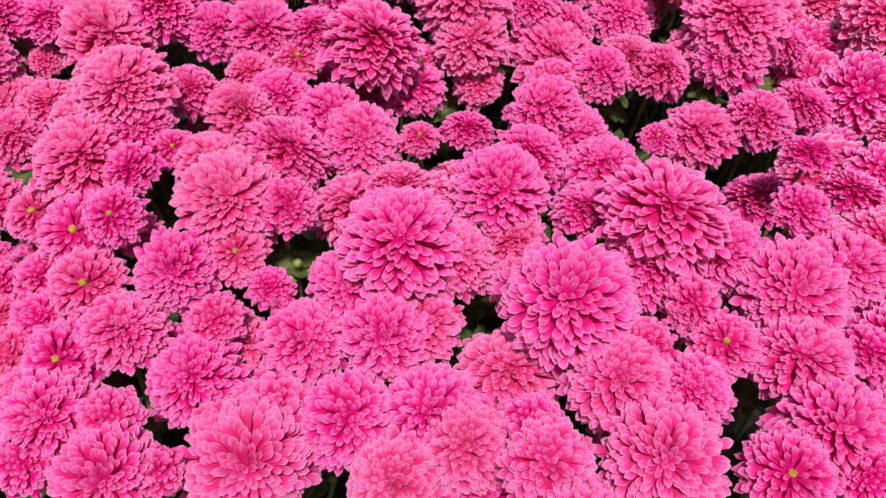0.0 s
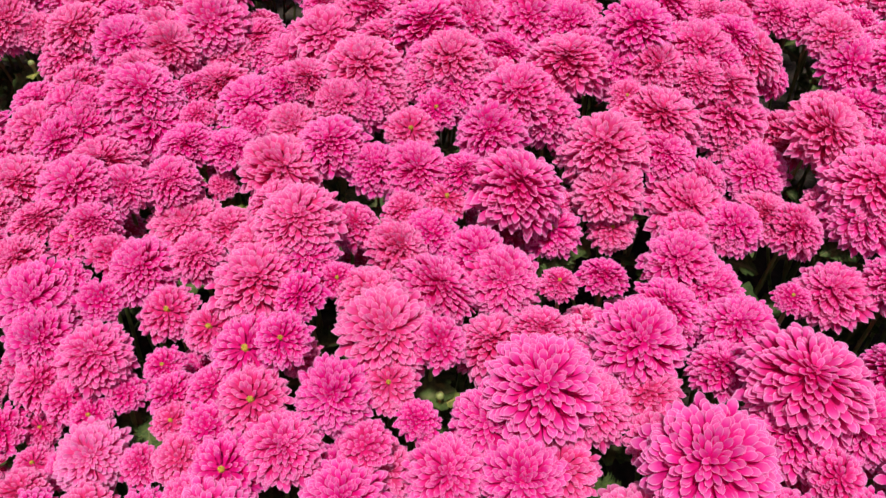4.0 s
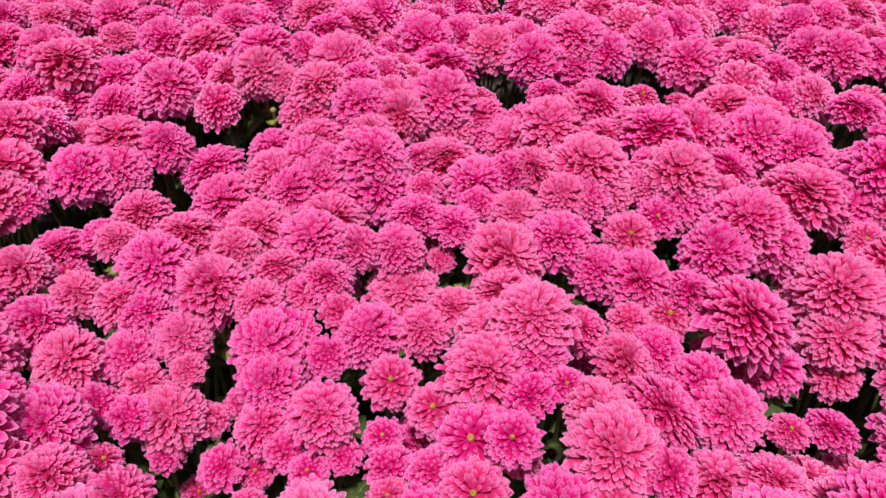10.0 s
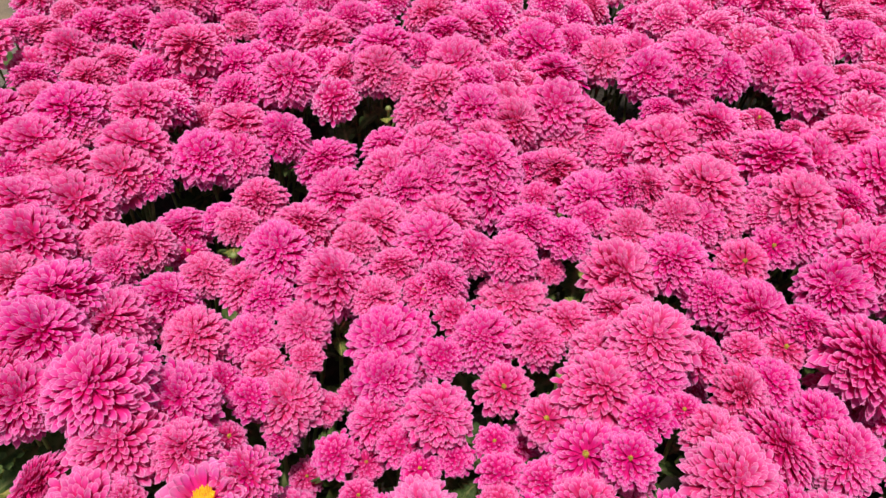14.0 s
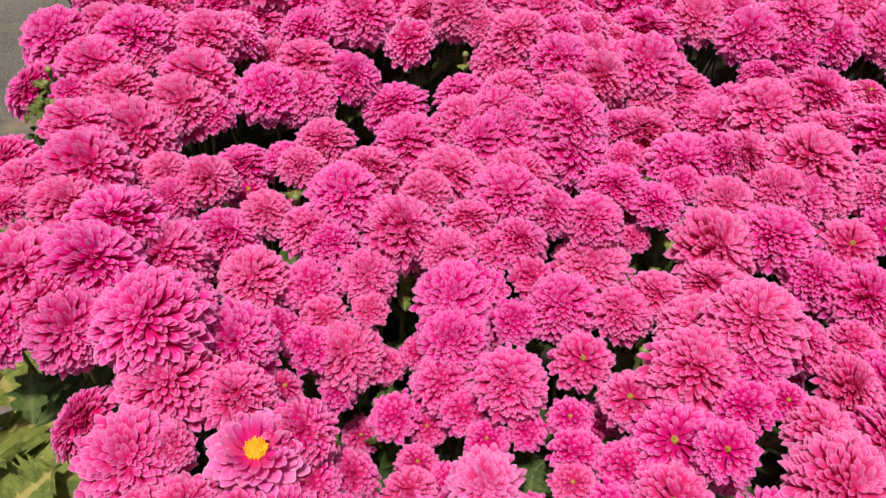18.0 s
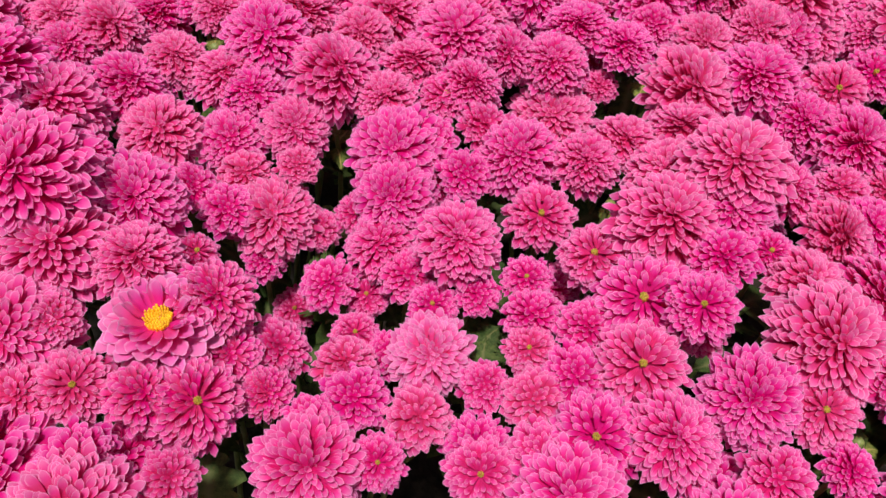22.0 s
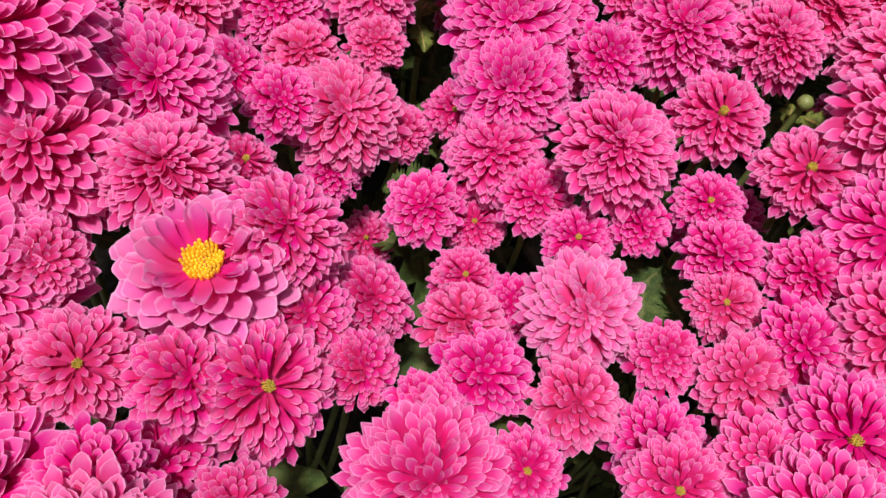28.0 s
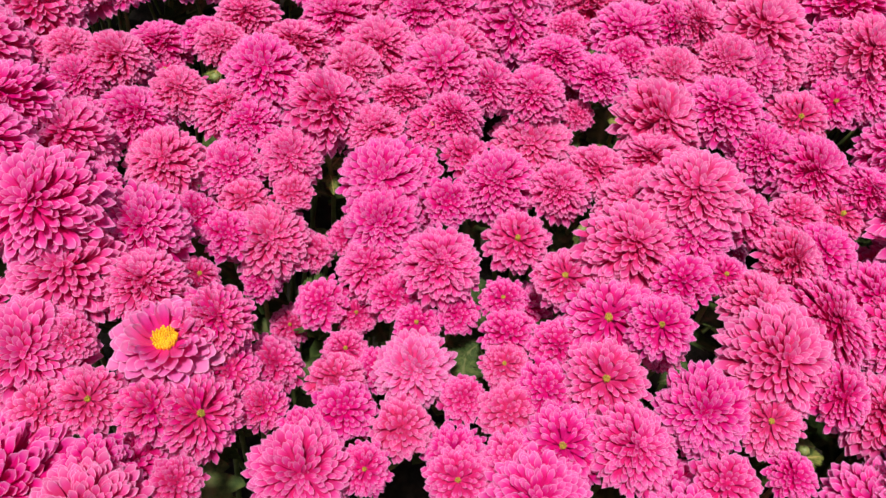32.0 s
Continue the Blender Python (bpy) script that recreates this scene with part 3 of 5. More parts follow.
plant(311, 277,
      (275, 276, 383, 53, -28, -21, "f"), (320, 314, 393, 63, -24, -13, "b"), (320, 272, 376, 74, -7, -23, "b"), (303, 231, 386, 59, -30, -19, "b"), (340, 294, 347, 51, 41, -30, "b"))
plant(-836, 383,
      (-808, 373, 296, 86, 34, -7, "l"), (-863, 403, 310, 77, 32, -17, "l"), (-800, 394, 299, 55, 37, -9, "l"), (-840, 377, 305, 61, 29, -12, "l"), (-873, 368, 263, 45, 6, -28, "b"))
plant(408, 1045,
      (436, 1050, 346, 63, 4, -15, "b"), (381, 1042, 343, 52, -1, -26, "b"))
plant(-171, 860,
      (-108, 820, 348, 74, 3, -29, "l"), (-159, 884, 330, 56, 9, -20, "b"), (-213, 888, 341, 57, 10, -23, "b"), (-117, 863, 342, 44, -1, -24, "b"), (-136, 932, 330, 42, -1, -31, "b"), (-154, 820, 339, 58, 15, -22, "b"), (-200, 836, 345, 41, 8, -18, "b"), (-186, 908, 327, 45, 10, -19, "e"), (-181, 857, 339, 42, 11, -18, "b"), (-228, 851, 354, 55, 5, -22, "b"), (-213, 866, 322, 46, 1, -13, "b"), (-196, 803, 330, 43, 8, -29, "b"), (-137, 856, 309, 51, 18, -24, "b"))
plant(-160, 918,
      (-160, 918, 316, 44, 2, -18, "b"))
plant(-1072, 679,
      (-1056, 717, 297, 77, 13, -30, "l"), (-1110, 690, 290, 77, 32, -20, "l"), (-1037, 662, 281, 62, 18, -27, "b"), (-1071, 660, 281, 50, 25, -22, "b"), (-1070, 638, 245, 51, 31, -20, "b"), (-1092, 711, 251, 51, 24, -13, "b"))
plant(-803, 267,
      (-768, 291, 325, 86, 34, 6, "l"), (-800, 242, 323, 47, 26, -7, "l"), (-852, 254, 312, 62, 10, -30, "l"))
plant(189, 652,
      (258, 638, 358, 77, -20, -28, "f"), (202, 627, 312, 66, -4, -42, "f"), (174, 682, 337, 86, 24, -59, "f"), (136, 702, 368, 54, 13, -56, "f"), (171, 709, 356, 67, 27, -53, "f"), (179, 658, 320, 52, 18, -55, "f"), (247, 692, 311, 69, 10, -32, "f"), (180, 595, 297, 44, 1, -39, "b"), (222, 661, 285, 52, 12, -38, "b"))
plant(-135, 325,
      (-180, 303, 358, 32, -1, -41, "e"), (-145, 266, 369, 51, 3, -49, "f"), (-110, 282, 370, 40, 6, -45, "e"), (-117, 316, 381, 68, 8, -35, "f"), (-188, 340, 381, 43, -6, -38, "s"), (-136, 354, 377, 49, 15, -25, "f"), (-164, 362, 378, 32, 10, -28, "e"), (-78, 314, 379, 42, 10, -31, "s"), (-187, 298, 383, 41, -9, -45, "e"), (-88, 381, 364, 64, 16, -17, "f"), (-100, 362, 347, 45, 17, -19, "b"))
plant(-297, 792,
      (-227, 806, 361, 70, -2, -27, "l"), (-347, 766, 310, 64, 5, -33, "l"), (-273, 759, 346, 82, -16, -40, "l"), (-322, 753, 312, 70, -9, -41, "l"), (-245, 793, 357, 53, -11, -34, "l"), (-313, 802, 317, 63, -20, -32, "l"), (-369, 787, 320, 62, 14, -21, "l"), (-299, 837, 342, 49, -14, -39, "l"), (-274, 864, 326, 58, -12, -32, "b"), (-273, 810, 323, 46, -23, -30, "b"), (-280, 737, 311, 52, -21, -51, "b"))
plant(-245, 242,
      (-243, 223, 337, 40, -6, -39, "s"), (-272, 220, 328, 32, -2, -34, "s"), (-229, 245, 344, 40, -8, -39, "s"), (-201, 262, 359, 52, -6, -43, "e"), (-260, 252, 335, 32, -8, -34, "e"), (-236, 277, 347, 40, -14, -35, "s"), (-269, 274, 336, 40, -8, -30, "s"), (-259, 189, 318, 40, 0, -44, "e"))
plant(-743, 832,
      (-800, 826, 305, 84, 13, -23, "l"), (-722, 804, 317, 63, -14, -14, "b"), (-746, 861, 293, 45, -4, -19, "b"), (-763, 764, 310, 70, -2, -20, "b"), (-759, 812, 288, 42, -1, -15, "b"), (-785, 865, 277, 49, 11, -23, "b"), (-721, 838, 272, 53, -19, -12, "b"))
plant(-476, 613,
      (-420, 599, 320, 81, 12, -33, "f"), (-434, 621, 344, 79, 16, -22, "f"), (-508, 558, 315, 59, -4, -40, "f"), (-491, 576, 320, 71, 6, -41, "f"), (-487, 600, 330, 50, 8, -34, "f"), (-514, 602, 329, 68, -7, -36, "f"), (-518, 633, 332, 66, 0, -37, "f"), (-458, 666, 339, 56, 22, -33, "f"), (-434, 640, 296, 50, 20, -26, "b"), (-501, 641, 298, 45, 6, -27, "b"))
plant(-833, 551,
      (-861, 530, 319, 77, 44, -14, "l"), (-806, 530, 275, 44, 52, -16, "b"), (-805, 563, 263, 52, 50, -21, "e"), (-855, 574, 322, 60, 40, -6, "b"), (-841, 522, 280, 51, 53, -14, "b"), (-830, 590, 275, 45, 36, -16, "b"))
plant(-1023, 797,
      (-1026, 779, 315, 56, 23, -17, "l"), (-1018, 814, 307, 67, 24, -12, "l"), (-1033, 857, 289, 71, 22, -13, "b"), (-1055, 812, 293, 41, 15, -15, "b"), (-997, 753, 311, 52, 23, -20, "b"), (-1041, 758, 274, 54, 0, -25, "b"), (-998, 811, 272, 46, 30, -7, "b"))
plant(-1160, 730,
      (-1107, 777, 303, 58, 23, -24, "l"), (-1134, 753, 298, 67, 28, -24, "l"), (-1184, 701, 301, 51, 32, -20, "b"), (-1207, 746, 297, 54, 30, -19, "b"), (-1157, 721, 284, 54, 34, -18, "b"), (-1153, 678, 282, 58, 33, -18, "b"), (-1180, 734, 270, 51, 32, -14, "b"))
plant(-418, 69,
      (-373, 86, 348, 32, 49, -9, "s"), (-412, 68, 353, 40, 36, -15, "s"), (-410, 110, 354, 40, 42, -11, "s"), (-440, 94, 358, 40, 36, -15, "e"), (-404, 84, 334, 40, 52, -24, "s"), (-458, 76, 358, 40, 30, -20, "s"), (-449, 32, 342, 84, 19, -40, "f"), (-393, 46, 357, 58, 33, -14, "f"), (-431, 29, 333, 54, 24, -51, "f"))
plant(39, 160,
      (61, 214, 353, 63, -37, -19, "f"), (75, 145, 380, 50, -42, -11, "l"), (32, 162, 359, 50, -38, -23, "f"), (-8, 143, 350, 53, -29, -27, "f"), (13, 184, 354, 61, -32, -26, "f"), (21, 125, 340, 43, -47, -53, "s"), (72, 178, 358, 42, -38, -19, "s"), (91, 111, 383, 45, -36, -15, "f"), (42, 141, 337, 53, -45, -48, "f"), (-1, 197, 316, 52, -25, -28, "f"))
plant(63, 1404,
      (52, 1428, 349, 66, -5, -6, "b"), (-10, 1449, 353, 60, -1, -3, "b"), (53, 1370, 363, 80, -3, -33, "b"), (130, 1377, 353, 69, -11, -35, "b"), (121, 1428, 356, 68, -13, -18, "b"), (5, 1391, 358, 74, -4, -28, "b"), (94, 1390, 347, 51, -10, -29, "b"))
plant(-398, 368,
      (-386, 305, 333, 53, 7, -50, "f"), (-400, 398, 350, 41, 18, -26, "e"), (-353, 344, 341, 40, 15, -38, "s"), (-404, 334, 343, 64, 14, -48, "f"), (-388, 358, 343, 40, 16, -40, "s"), (-363, 390, 347, 40, 23, -25, "s"), (-376, 341, 324, 40, 17, -41, "e"), (-433, 368, 352, 44, 14, -36, "f"), (-388, 416, 354, 46, 22, -21, "f"), (-437, 411, 356, 46, 9, -23, "l"), (-449, 391, 319, 51, 6, -25, "b"))
plant(-892, 626,
      (-891, 651, 281, 71, 24, -25, "l"), (-915, 683, 319, 86, 29, -30, "l"), (-950, 633, 290, 71, 24, -26, "l"), (-905, 561, 307, 73, 17, 0, "b"), (-891, 602, 301, 63, 20, -3, "b"), (-837, 611, 279, 49, 25, -15, "b"), (-845, 654, 276, 66, 15, -21, "b"), (-907, 621, 248, 46, 18, -13, "b"))
plant(86, 574,
      (47, 549, 333, 67, -6, -44, "f"), (56, 528, 303, 46, -6, -47, "e"), (40, 585, 354, 81, -10, -44, "f"), (129, 558, 315, 81, 0, -37, "f"), (99, 645, 356, 86, 5, -57, "f"), (103, 599, 343, 62, 4, -51, "f"), (145, 592, 322, 50, 10, -44, "f"), (4, 553, 304, 42, -4, -38, "e"), (154, 566, 275, 45, -6, -35, "b"))
plant(-997, 592,
      (-1010, 577, 289, 70, 22, -15, "l"), (-1010, 634, 289, 60, 20, -24, "l"), (-953, 569, 294, 76, 13, -4, "b"), (-1054, 573, 279, 52, 24, -12, "b"), (-983, 610, 283, 53, 23, -21, "b"), (-974, 593, 253, 47, 26, -16, "b"))
plant(-256, 321,
      (-216, 299, 365, 58, -17, -40, "e"), (-283, 295, 337, 32, -4, -28, "e"), (-253, 322, 353, 46, -19, -34, "e"), (-222, 354, 375, 69, -21, -37, "f"), (-296, 341, 342, 47, 3, -33, "e"), (-271, 321, 300, 47, -16, -15, "f"))
plant(-625, 327,
      (-589, 329, 338, 46, 3, -2, "f"), (-652, 320, 305, 50, 12, 9, "b"))
plant(121, 282,
      (92, 239, 391, 78, -26, -11, "f"), (66, 270, 362, 40, -22, -18, "s"), (156, 280, 373, 62, -29, -13, "f"), (164, 311, 395, 84, -31, -14, "f"), (66, 312, 354, 48, -15, -20, "l"), (121, 337, 362, 51, -22, -9, "f"), (174, 248, 378, 40, -24, -14, "s"), (135, 247, 363, 42, -30, -10, "b"), (113, 274, 353, 42, -31, -10, "b"), (178, 273, 350, 47, -24, -11, "b"), (87, 292, 322, 43, -23, -18, "s"))
plant(87, 1106,
      (45, 1063, 367, 80, -9, -48, "l"), (5, 1081, 356, 78, -16, -42, "l"), (137, 1076, 365, 71, -3, -39, "l"), (100, 1088, 366, 63, -5, -41, "l"), (92, 1152, 377, 53, -5, -35, "b"), (177, 1087, 354, 61, -9, -41, "b"), (127, 1112, 351, 53, -2, -34, "b"), (62, 1137, 354, 50, -9, -32, "b"), (20, 1126, 357, 51, -14, -35, "b"), (57, 1106, 368, 58, -9, -36, "b"), (141, 1145, 361, 60, -2, -31, "b"))
plant(460, 893,
      (443, 910, 346, 63, -24, -20, "b"), (480, 875, 342, 66, -10, -27, "b"), (393, 882, 344, 73, -23, -24, "b"), (530, 942, 348, 65, 0, -8, "b"), (417, 846, 356, 53, -26, -30, "b"), (456, 846, 359, 52, -24, -30, "b"), (476, 942, 342, 86, -17, -14, "b"), (511, 909, 352, 51, -14, -23, "b"), (497, 833, 340, 50, 5, -37, "b"), (412, 893, 321, 43, -23, -16, "b"), (450, 957, 324, 49, -10, -9, "b"))
plant(-502, 720,
      (-490, 705, 346, 75, 19, -38, "f"), (-466, 743, 341, 74, 27, -31, "l"), (-444, 716, 335, 71, 29, -35, "f"), (-563, 692, 327, 73, 15, -59, "f"), (-557, 718, 352, 73, 24, -43, "f"), (-515, 753, 355, 53, 24, -34, "l"), (-520, 672, 322, 44, 8, -41, "b"), (-518, 728, 309, 43, 25, -45, "b"), (-446, 757, 304, 43, 33, -31, "b"))
plant(-87, 1358,
      (-44, 1304, 343, 66, 1, -20, "b"), (-113, 1335, 352, 58, 2, -30, "b"), (-40, 1349, 349, 59, 3, -29, "b"), (-75, 1437, 346, 68, 6, -2, "b"), (-65, 1386, 360, 86, 4, -31, "b"), (-132, 1380, 363, 53, 0, -31, "b"), (-131, 1306, 364, 51, -4, -31, "b"), (-83, 1317, 347, 52, 6, -25, "b"), (-108, 1415, 355, 53, 4, -19, "b"))
plant(-361, 1129,
      (-421, 1150, 320, 74, -26, -45, "b"), (-354, 1068, 367, 61, -26, -45, "b"), (-372, 1166, 378, 50, -22, -40, "b"), (-321, 1161, 382, 62, 0, -33, "b"), (-377, 1115, 350, 80, -31, -43, "b"), (-327, 1114, 365, 77, -9, -42, "b"))
plant(378, 972,
      (322, 957, 351, 84, -6, -34, "b"), (371, 996, 345, 82, -5, -32, "b"), (372, 932, 337, 48, -11, -27, "b"), (428, 978, 351, 82, -21, -29, "b"), (399, 999, 313, 50, -4, -20, "b"))
plant(76, 901,
      (120, 879, 358, 78, -14, -21, "l"), (71, 955, 350, 67, -12, -39, "l"), (67, 858, 339, 50, -9, -14, "b"), (115, 833, 335, 59, -5, -6, "b"), (118, 920, 328, 45, -8, -28, "b"), (35, 850, 340, 44, -13, -15, "b"), (96, 873, 312, 51, -9, -22, "b"))
plant(-562, 1211,
      (-614, 1190, 332, 79, -4, -20, "b"), (-581, 1231, 330, 70, -12, -2, "b"), (-523, 1200, 352, 74, 12, -37, "b"), (-530, 1246, 333, 78, -3, -8, "b"), (-566, 1189, 341, 66, 5, -33, "b"))
plant(-622, 258,
      (-606, 235, 352, 68, 30, 22, "f"), (-597, 291, 336, 57, 17, 3, "f"), (-648, 226, 371, 79, 12, 29, "f"), (-617, 261, 342, 44, 17, 20, "f"), (-645, 278, 321, 69, 5, 22, "b"))
plant(-295, 957,
      (-277, 916, 343, 61, 3, -47, "l"), (-291, 945, 376, 78, -4, -46, "l"), (-338, 892, 354, 75, -10, -46, "l"), (-243, 948, 359, 70, 13, -44, "l"), (-324, 1026, 358, 74, -19, -42, "b"), (-246, 1007, 355, 60, 14, -40, "b"), (-335, 969, 351, 84, -22, -40, "b"), (-293, 997, 371, 54, -7, -42, "b"), (-314, 967, 323, 45, -26, -42, "b"), (-294, 905, 322, 51, -10, -51, "b"))
plant(-910, 479,
      (-920, 474, 326, 86, 24, -18, "l"), (-896, 461, 312, 52, 31, -23, "l"), (-915, 505, 318, 69, 18, -12, "l"), (-873, 486, 317, 51, 39, -20, "b"), (-945, 509, 283, 46, 9, -3, "b"), (-915, 440, 281, 52, 7, -34, "b"))
plant(181, 409,
      (137, 378, 359, 54, -12, 5, "f"), (202, 449, 321, 32, -10, -8, "e"), (129, 411, 324, 42, -9, 1, "b"), (238, 429, 296, 45, -17, 9, "b"))
plant(-989, 698,
      (-973, 717, 310, 80, 24, -28, "l"), (-982, 668, 285, 72, 21, -32, "b"), (-1015, 719, 304, 54, 15, -31, "b"), (-987, 690, 272, 54, 22, -35, "b"))
plant(-62, 1012,
      (-146, 985, 351, 80, 8, -45, "l"), (29, 996, 333, 70, -2, -39, "p"), (-23, 1018, 342, 67, -4, -42, "l"), (-69, 1036, 350, 72, -1, -37, "l"), (-101, 1082, 351, 53, 3, -37, "b"), (-110, 1032, 340, 50, 0, -35, "b"), (-64, 1108, 351, 74, -5, -40, "b"), (-71, 971, 355, 78, 2, -43, "b"), (-105, 995, 336, 53, -1, -39, "b"), (11, 1031, 347, 52, -4, -47, "b"), (-11, 973, 341, 69, -1, -42, "b"), (-124, 971, 318, 49, -7, -39, "b"), (-24, 960, 302, 50, -6, -29, "b"))
plant(-210, 689,
      (-187, 660, 341, 59, 6, -38, "f"), (-212, 678, 359, 86, 2, -27, "f"), (-204, 754, 354, 67, -7, -41, "l"), (-227, 627, 346, 54, 12, -37, "f"), (-206, 638, 342, 60, 14, -38, "f"), (-244, 722, 328, 57, -16, -37, "b"), (-184, 718, 325, 43, -9, -35, "b"), (-219, 722, 314, 51, -18, -39, "b"))
plant(-973, 903,
      (-966, 844, 301, 76, 23, -16, "l"), (-961, 918, 274, 72, 21, -40, "b"), (-1007, 931, 289, 49, 20, -33, "e"), (-1010, 891, 276, 49, 25, -23, "b"), (-924, 903, 278, 42, 17, -30, "b"), (-980, 938, 272, 44, 18, -42, "b"), (-1026, 876, 275, 48, 24, -18, "b"), (-913, 929, 258, 43, 17, -43, "b"))
plant(315, 712,
      (290, 730, 310, 85, -9, -40, "l"), (335, 760, 312, 66, -31, -50, "l"), (308, 666, 303, 58, -9, -15, "b"), (350, 709, 309, 54, -36, -36, "b"), (349, 668, 285, 45, -26, -27, "b"), (317, 721, 271, 44, -30, -35, "b"), (257, 736, 285, 49, 26, -40, "b"))
plant(-311, 1248,
      (-367, 1306, 342, 52, 6, -13, "b"), (-260, 1288, 347, 60, 1, -21, "b"), (-255, 1246, 360, 68, 6, -15, "b"), (-300, 1267, 349, 85, 1, -11, "b"), (-310, 1221, 366, 63, 5, -12, "b"), (-285, 1186, 373, 57, 8, -25, "b"), (-356, 1266, 353, 54, 4, -14, "b"), (-358, 1208, 378, 62, -8, -21, "b"))
plant(155, 178,
      (134, 145, 387, 63, -27, -18, "f"), (116, 193, 384, 57, -31, -16, "f"), (158, 188, 383, 47, -22, -18, "f"), (203, 142, 379, 51, -19, -24, "e"), (188, 223, 376, 43, -20, -17, "e"), (135, 217, 383, 40, -27, -13, "s"), (140, 190, 351, 54, -25, -29, "b"), (135, 119, 354, 42, -13, -59, "b"))
plant(-505, 113,
      (-470, 113, 366, 32, 34, -18, "s"), (-506, 145, 368, 68, 16, -45, "f"), (-484, 95, 365, 63, 29, -20, "f"), (-546, 101, 345, 49, -95, -45, "f"), (-511, 93, 320, 45, -3, -75, "f"))
plant(138, 1269,
      (159, 1335, 359, 62, -9, -32, "b"), (134, 1192, 361, 81, 0, -30, "b"), (88, 1323, 342, 87, -6, -26, "b"), (109, 1282, 363, 50, -5, -17, "b"), (179, 1281, 355, 82, -7, -24, "b"), (178, 1220, 368, 65, -8, -26, "b"), (126, 1254, 368, 53, -1, -23, "b"))
plant(-530, 207,
      (-498, 199, 362, 59, 34, 0, "f"), (-501, 246, 327, 40, 37, 8, "s"), (-550, 210, 361, 40, 37, 27, "s"), (-538, 161, 393, 76, 8, -10, "f"), (-536, 234, 312, 42, 27, 19, "s"))
plant(-643, 761,
      (-649, 750, 366, 82, 4, -17, "l"), (-702, 734, 319, 67, -7, -35, "l"), (-633, 710, 354, 66, 13, -46, "f"), (-602, 710, 347, 47, 21, -50, "l"), (-601, 776, 362, 57, 17, -28, "l"), (-684, 782, 346, 57, -15, -18, "b"), (-591, 744, 340, 43, 20, -40, "b"), (-654, 839, 320, 52, -9, -16, "b"), (-623, 758, 336, 44, 6, -33, "b"), (-701, 773, 311, 52, -16, -25, "b"))
plant(-439, 1261,
      (-442, 1256, 336, 54, -5, -27, "b"), (-430, 1208, 339, 62, -8, -41, "b"), (-400, 1251, 351, 77, -8, -25, "b"), (-488, 1253, 338, 50, 2, -22, "b"), (-477, 1200, 340, 67, 12, -43, "b"), (-468, 1293, 338, 53, -10, -11, "b"), (-407, 1294, 346, 63, -3, -19, "b"), (-406, 1336, 339, 78, -6, -2, "b"))
plant(-750, 229,
      (-744, 248, 321, 69, 25, 8, "f"), (-782, 211, 324, 40, 15, -17, "s"), (-727, 228, 295, 51, -7, 3, "b"))
plant(-326, 630,
      (-260, 577, 349, 51, 7, -30, "f"), (-305, 583, 344, 43, -1, -27, "s"), (-377, 678, 317, 86, 17, -19, "f"), (-316, 615, 348, 71, -6, -19, "f"), (-266, 654, 353, 61, -5, -23, "f"), (-284, 641, 352, 54, -7, -25, "f"), (-371, 596, 338, 41, 4, -14, "s"), (-401, 667, 323, 50, 24, -21, "f"), (-324, 671, 292, 64, -9, 10, "b"), (-348, 641, 320, 51, -2, -5, "b"), (-347, 577, 323, 52, -8, -29, "b"), (-254, 609, 338, 42, 6, -34, "b"), (-394, 692, 278, 45, 39, -19, "b"))
plant(-334, 612,
      (-293, 611, 320, 53, -6, -22, "b"), (-375, 615, 301, 46, -1, -20, "b"))
plant(-878, 853,
      (-859, 815, 302, 75, 22, -21, "l"), (-918, 869, 301, 59, 24, -18, "l"), (-857, 903, 289, 73, 15, -35, "b"), (-879, 864, 282, 52, 23, -22, "b"), (-904, 827, 286, 45, 24, -18, "b"), (-850, 874, 270, 51, 22, -29, "b"), (-884, 819, 272, 53, 27, -20, "b"))
plant(-194, 178,
      (-249, 173, 330, 40, 1, -42, "e"), (-227, 196, 339, 40, -5, -41, "s"), (-206, 214, 350, 50, -4, -40, "e"), (-170, 232, 359, 51, 2, -43, "f"), (-133, 146, 351, 32, 10, -32, "s"), (-158, 141, 354, 58, 5, -28, "f"), (-163, 175, 356, 40, 2, -31, "s"), (-212, 154, 341, 40, -4, -38, "s"), (-204, 178, 347, 58, -4, -36, "f"), (-221, 171, 306, 44, -4, -76, "s"))
plant(-128, 722,
      (-129, 647, 336, 48, 0, -52, "e"), (-145, 683, 347, 49, -2, -38, "f"), (-120, 698, 364, 77, -11, -33, "f"), (-157, 765, 369, 86, 2, -31, "l"), (-63, 772, 338, 64, -8, -32, "l"), (-109, 674, 346, 66, 1, -39, "f"), (-146, 713, 355, 56, -2, -33, "f"), (-182, 776, 361, 66, 1, -31, "l"), (-105, 782, 318, 48, 21, -35, "b"), (-128, 714, 317, 42, 31, -18, "b"))
plant(23, 1227,
      (-12, 1143, 363, 64, -11, -37, "l"), (32, 1190, 366, 65, -9, -33, "l"), (17, 1236, 359, 51, -7, -29, "b"), (-20, 1190, 364, 53, -8, -33, "b"), (33, 1283, 361, 51, -3, -18, "b"), (76, 1237, 376, 84, -6, -26, "b"), (10, 1314, 354, 79, -4, -20, "b"), (-3, 1262, 371, 51, -9, -25, "b"), (79, 1194, 366, 50, -5, -31, "b"))
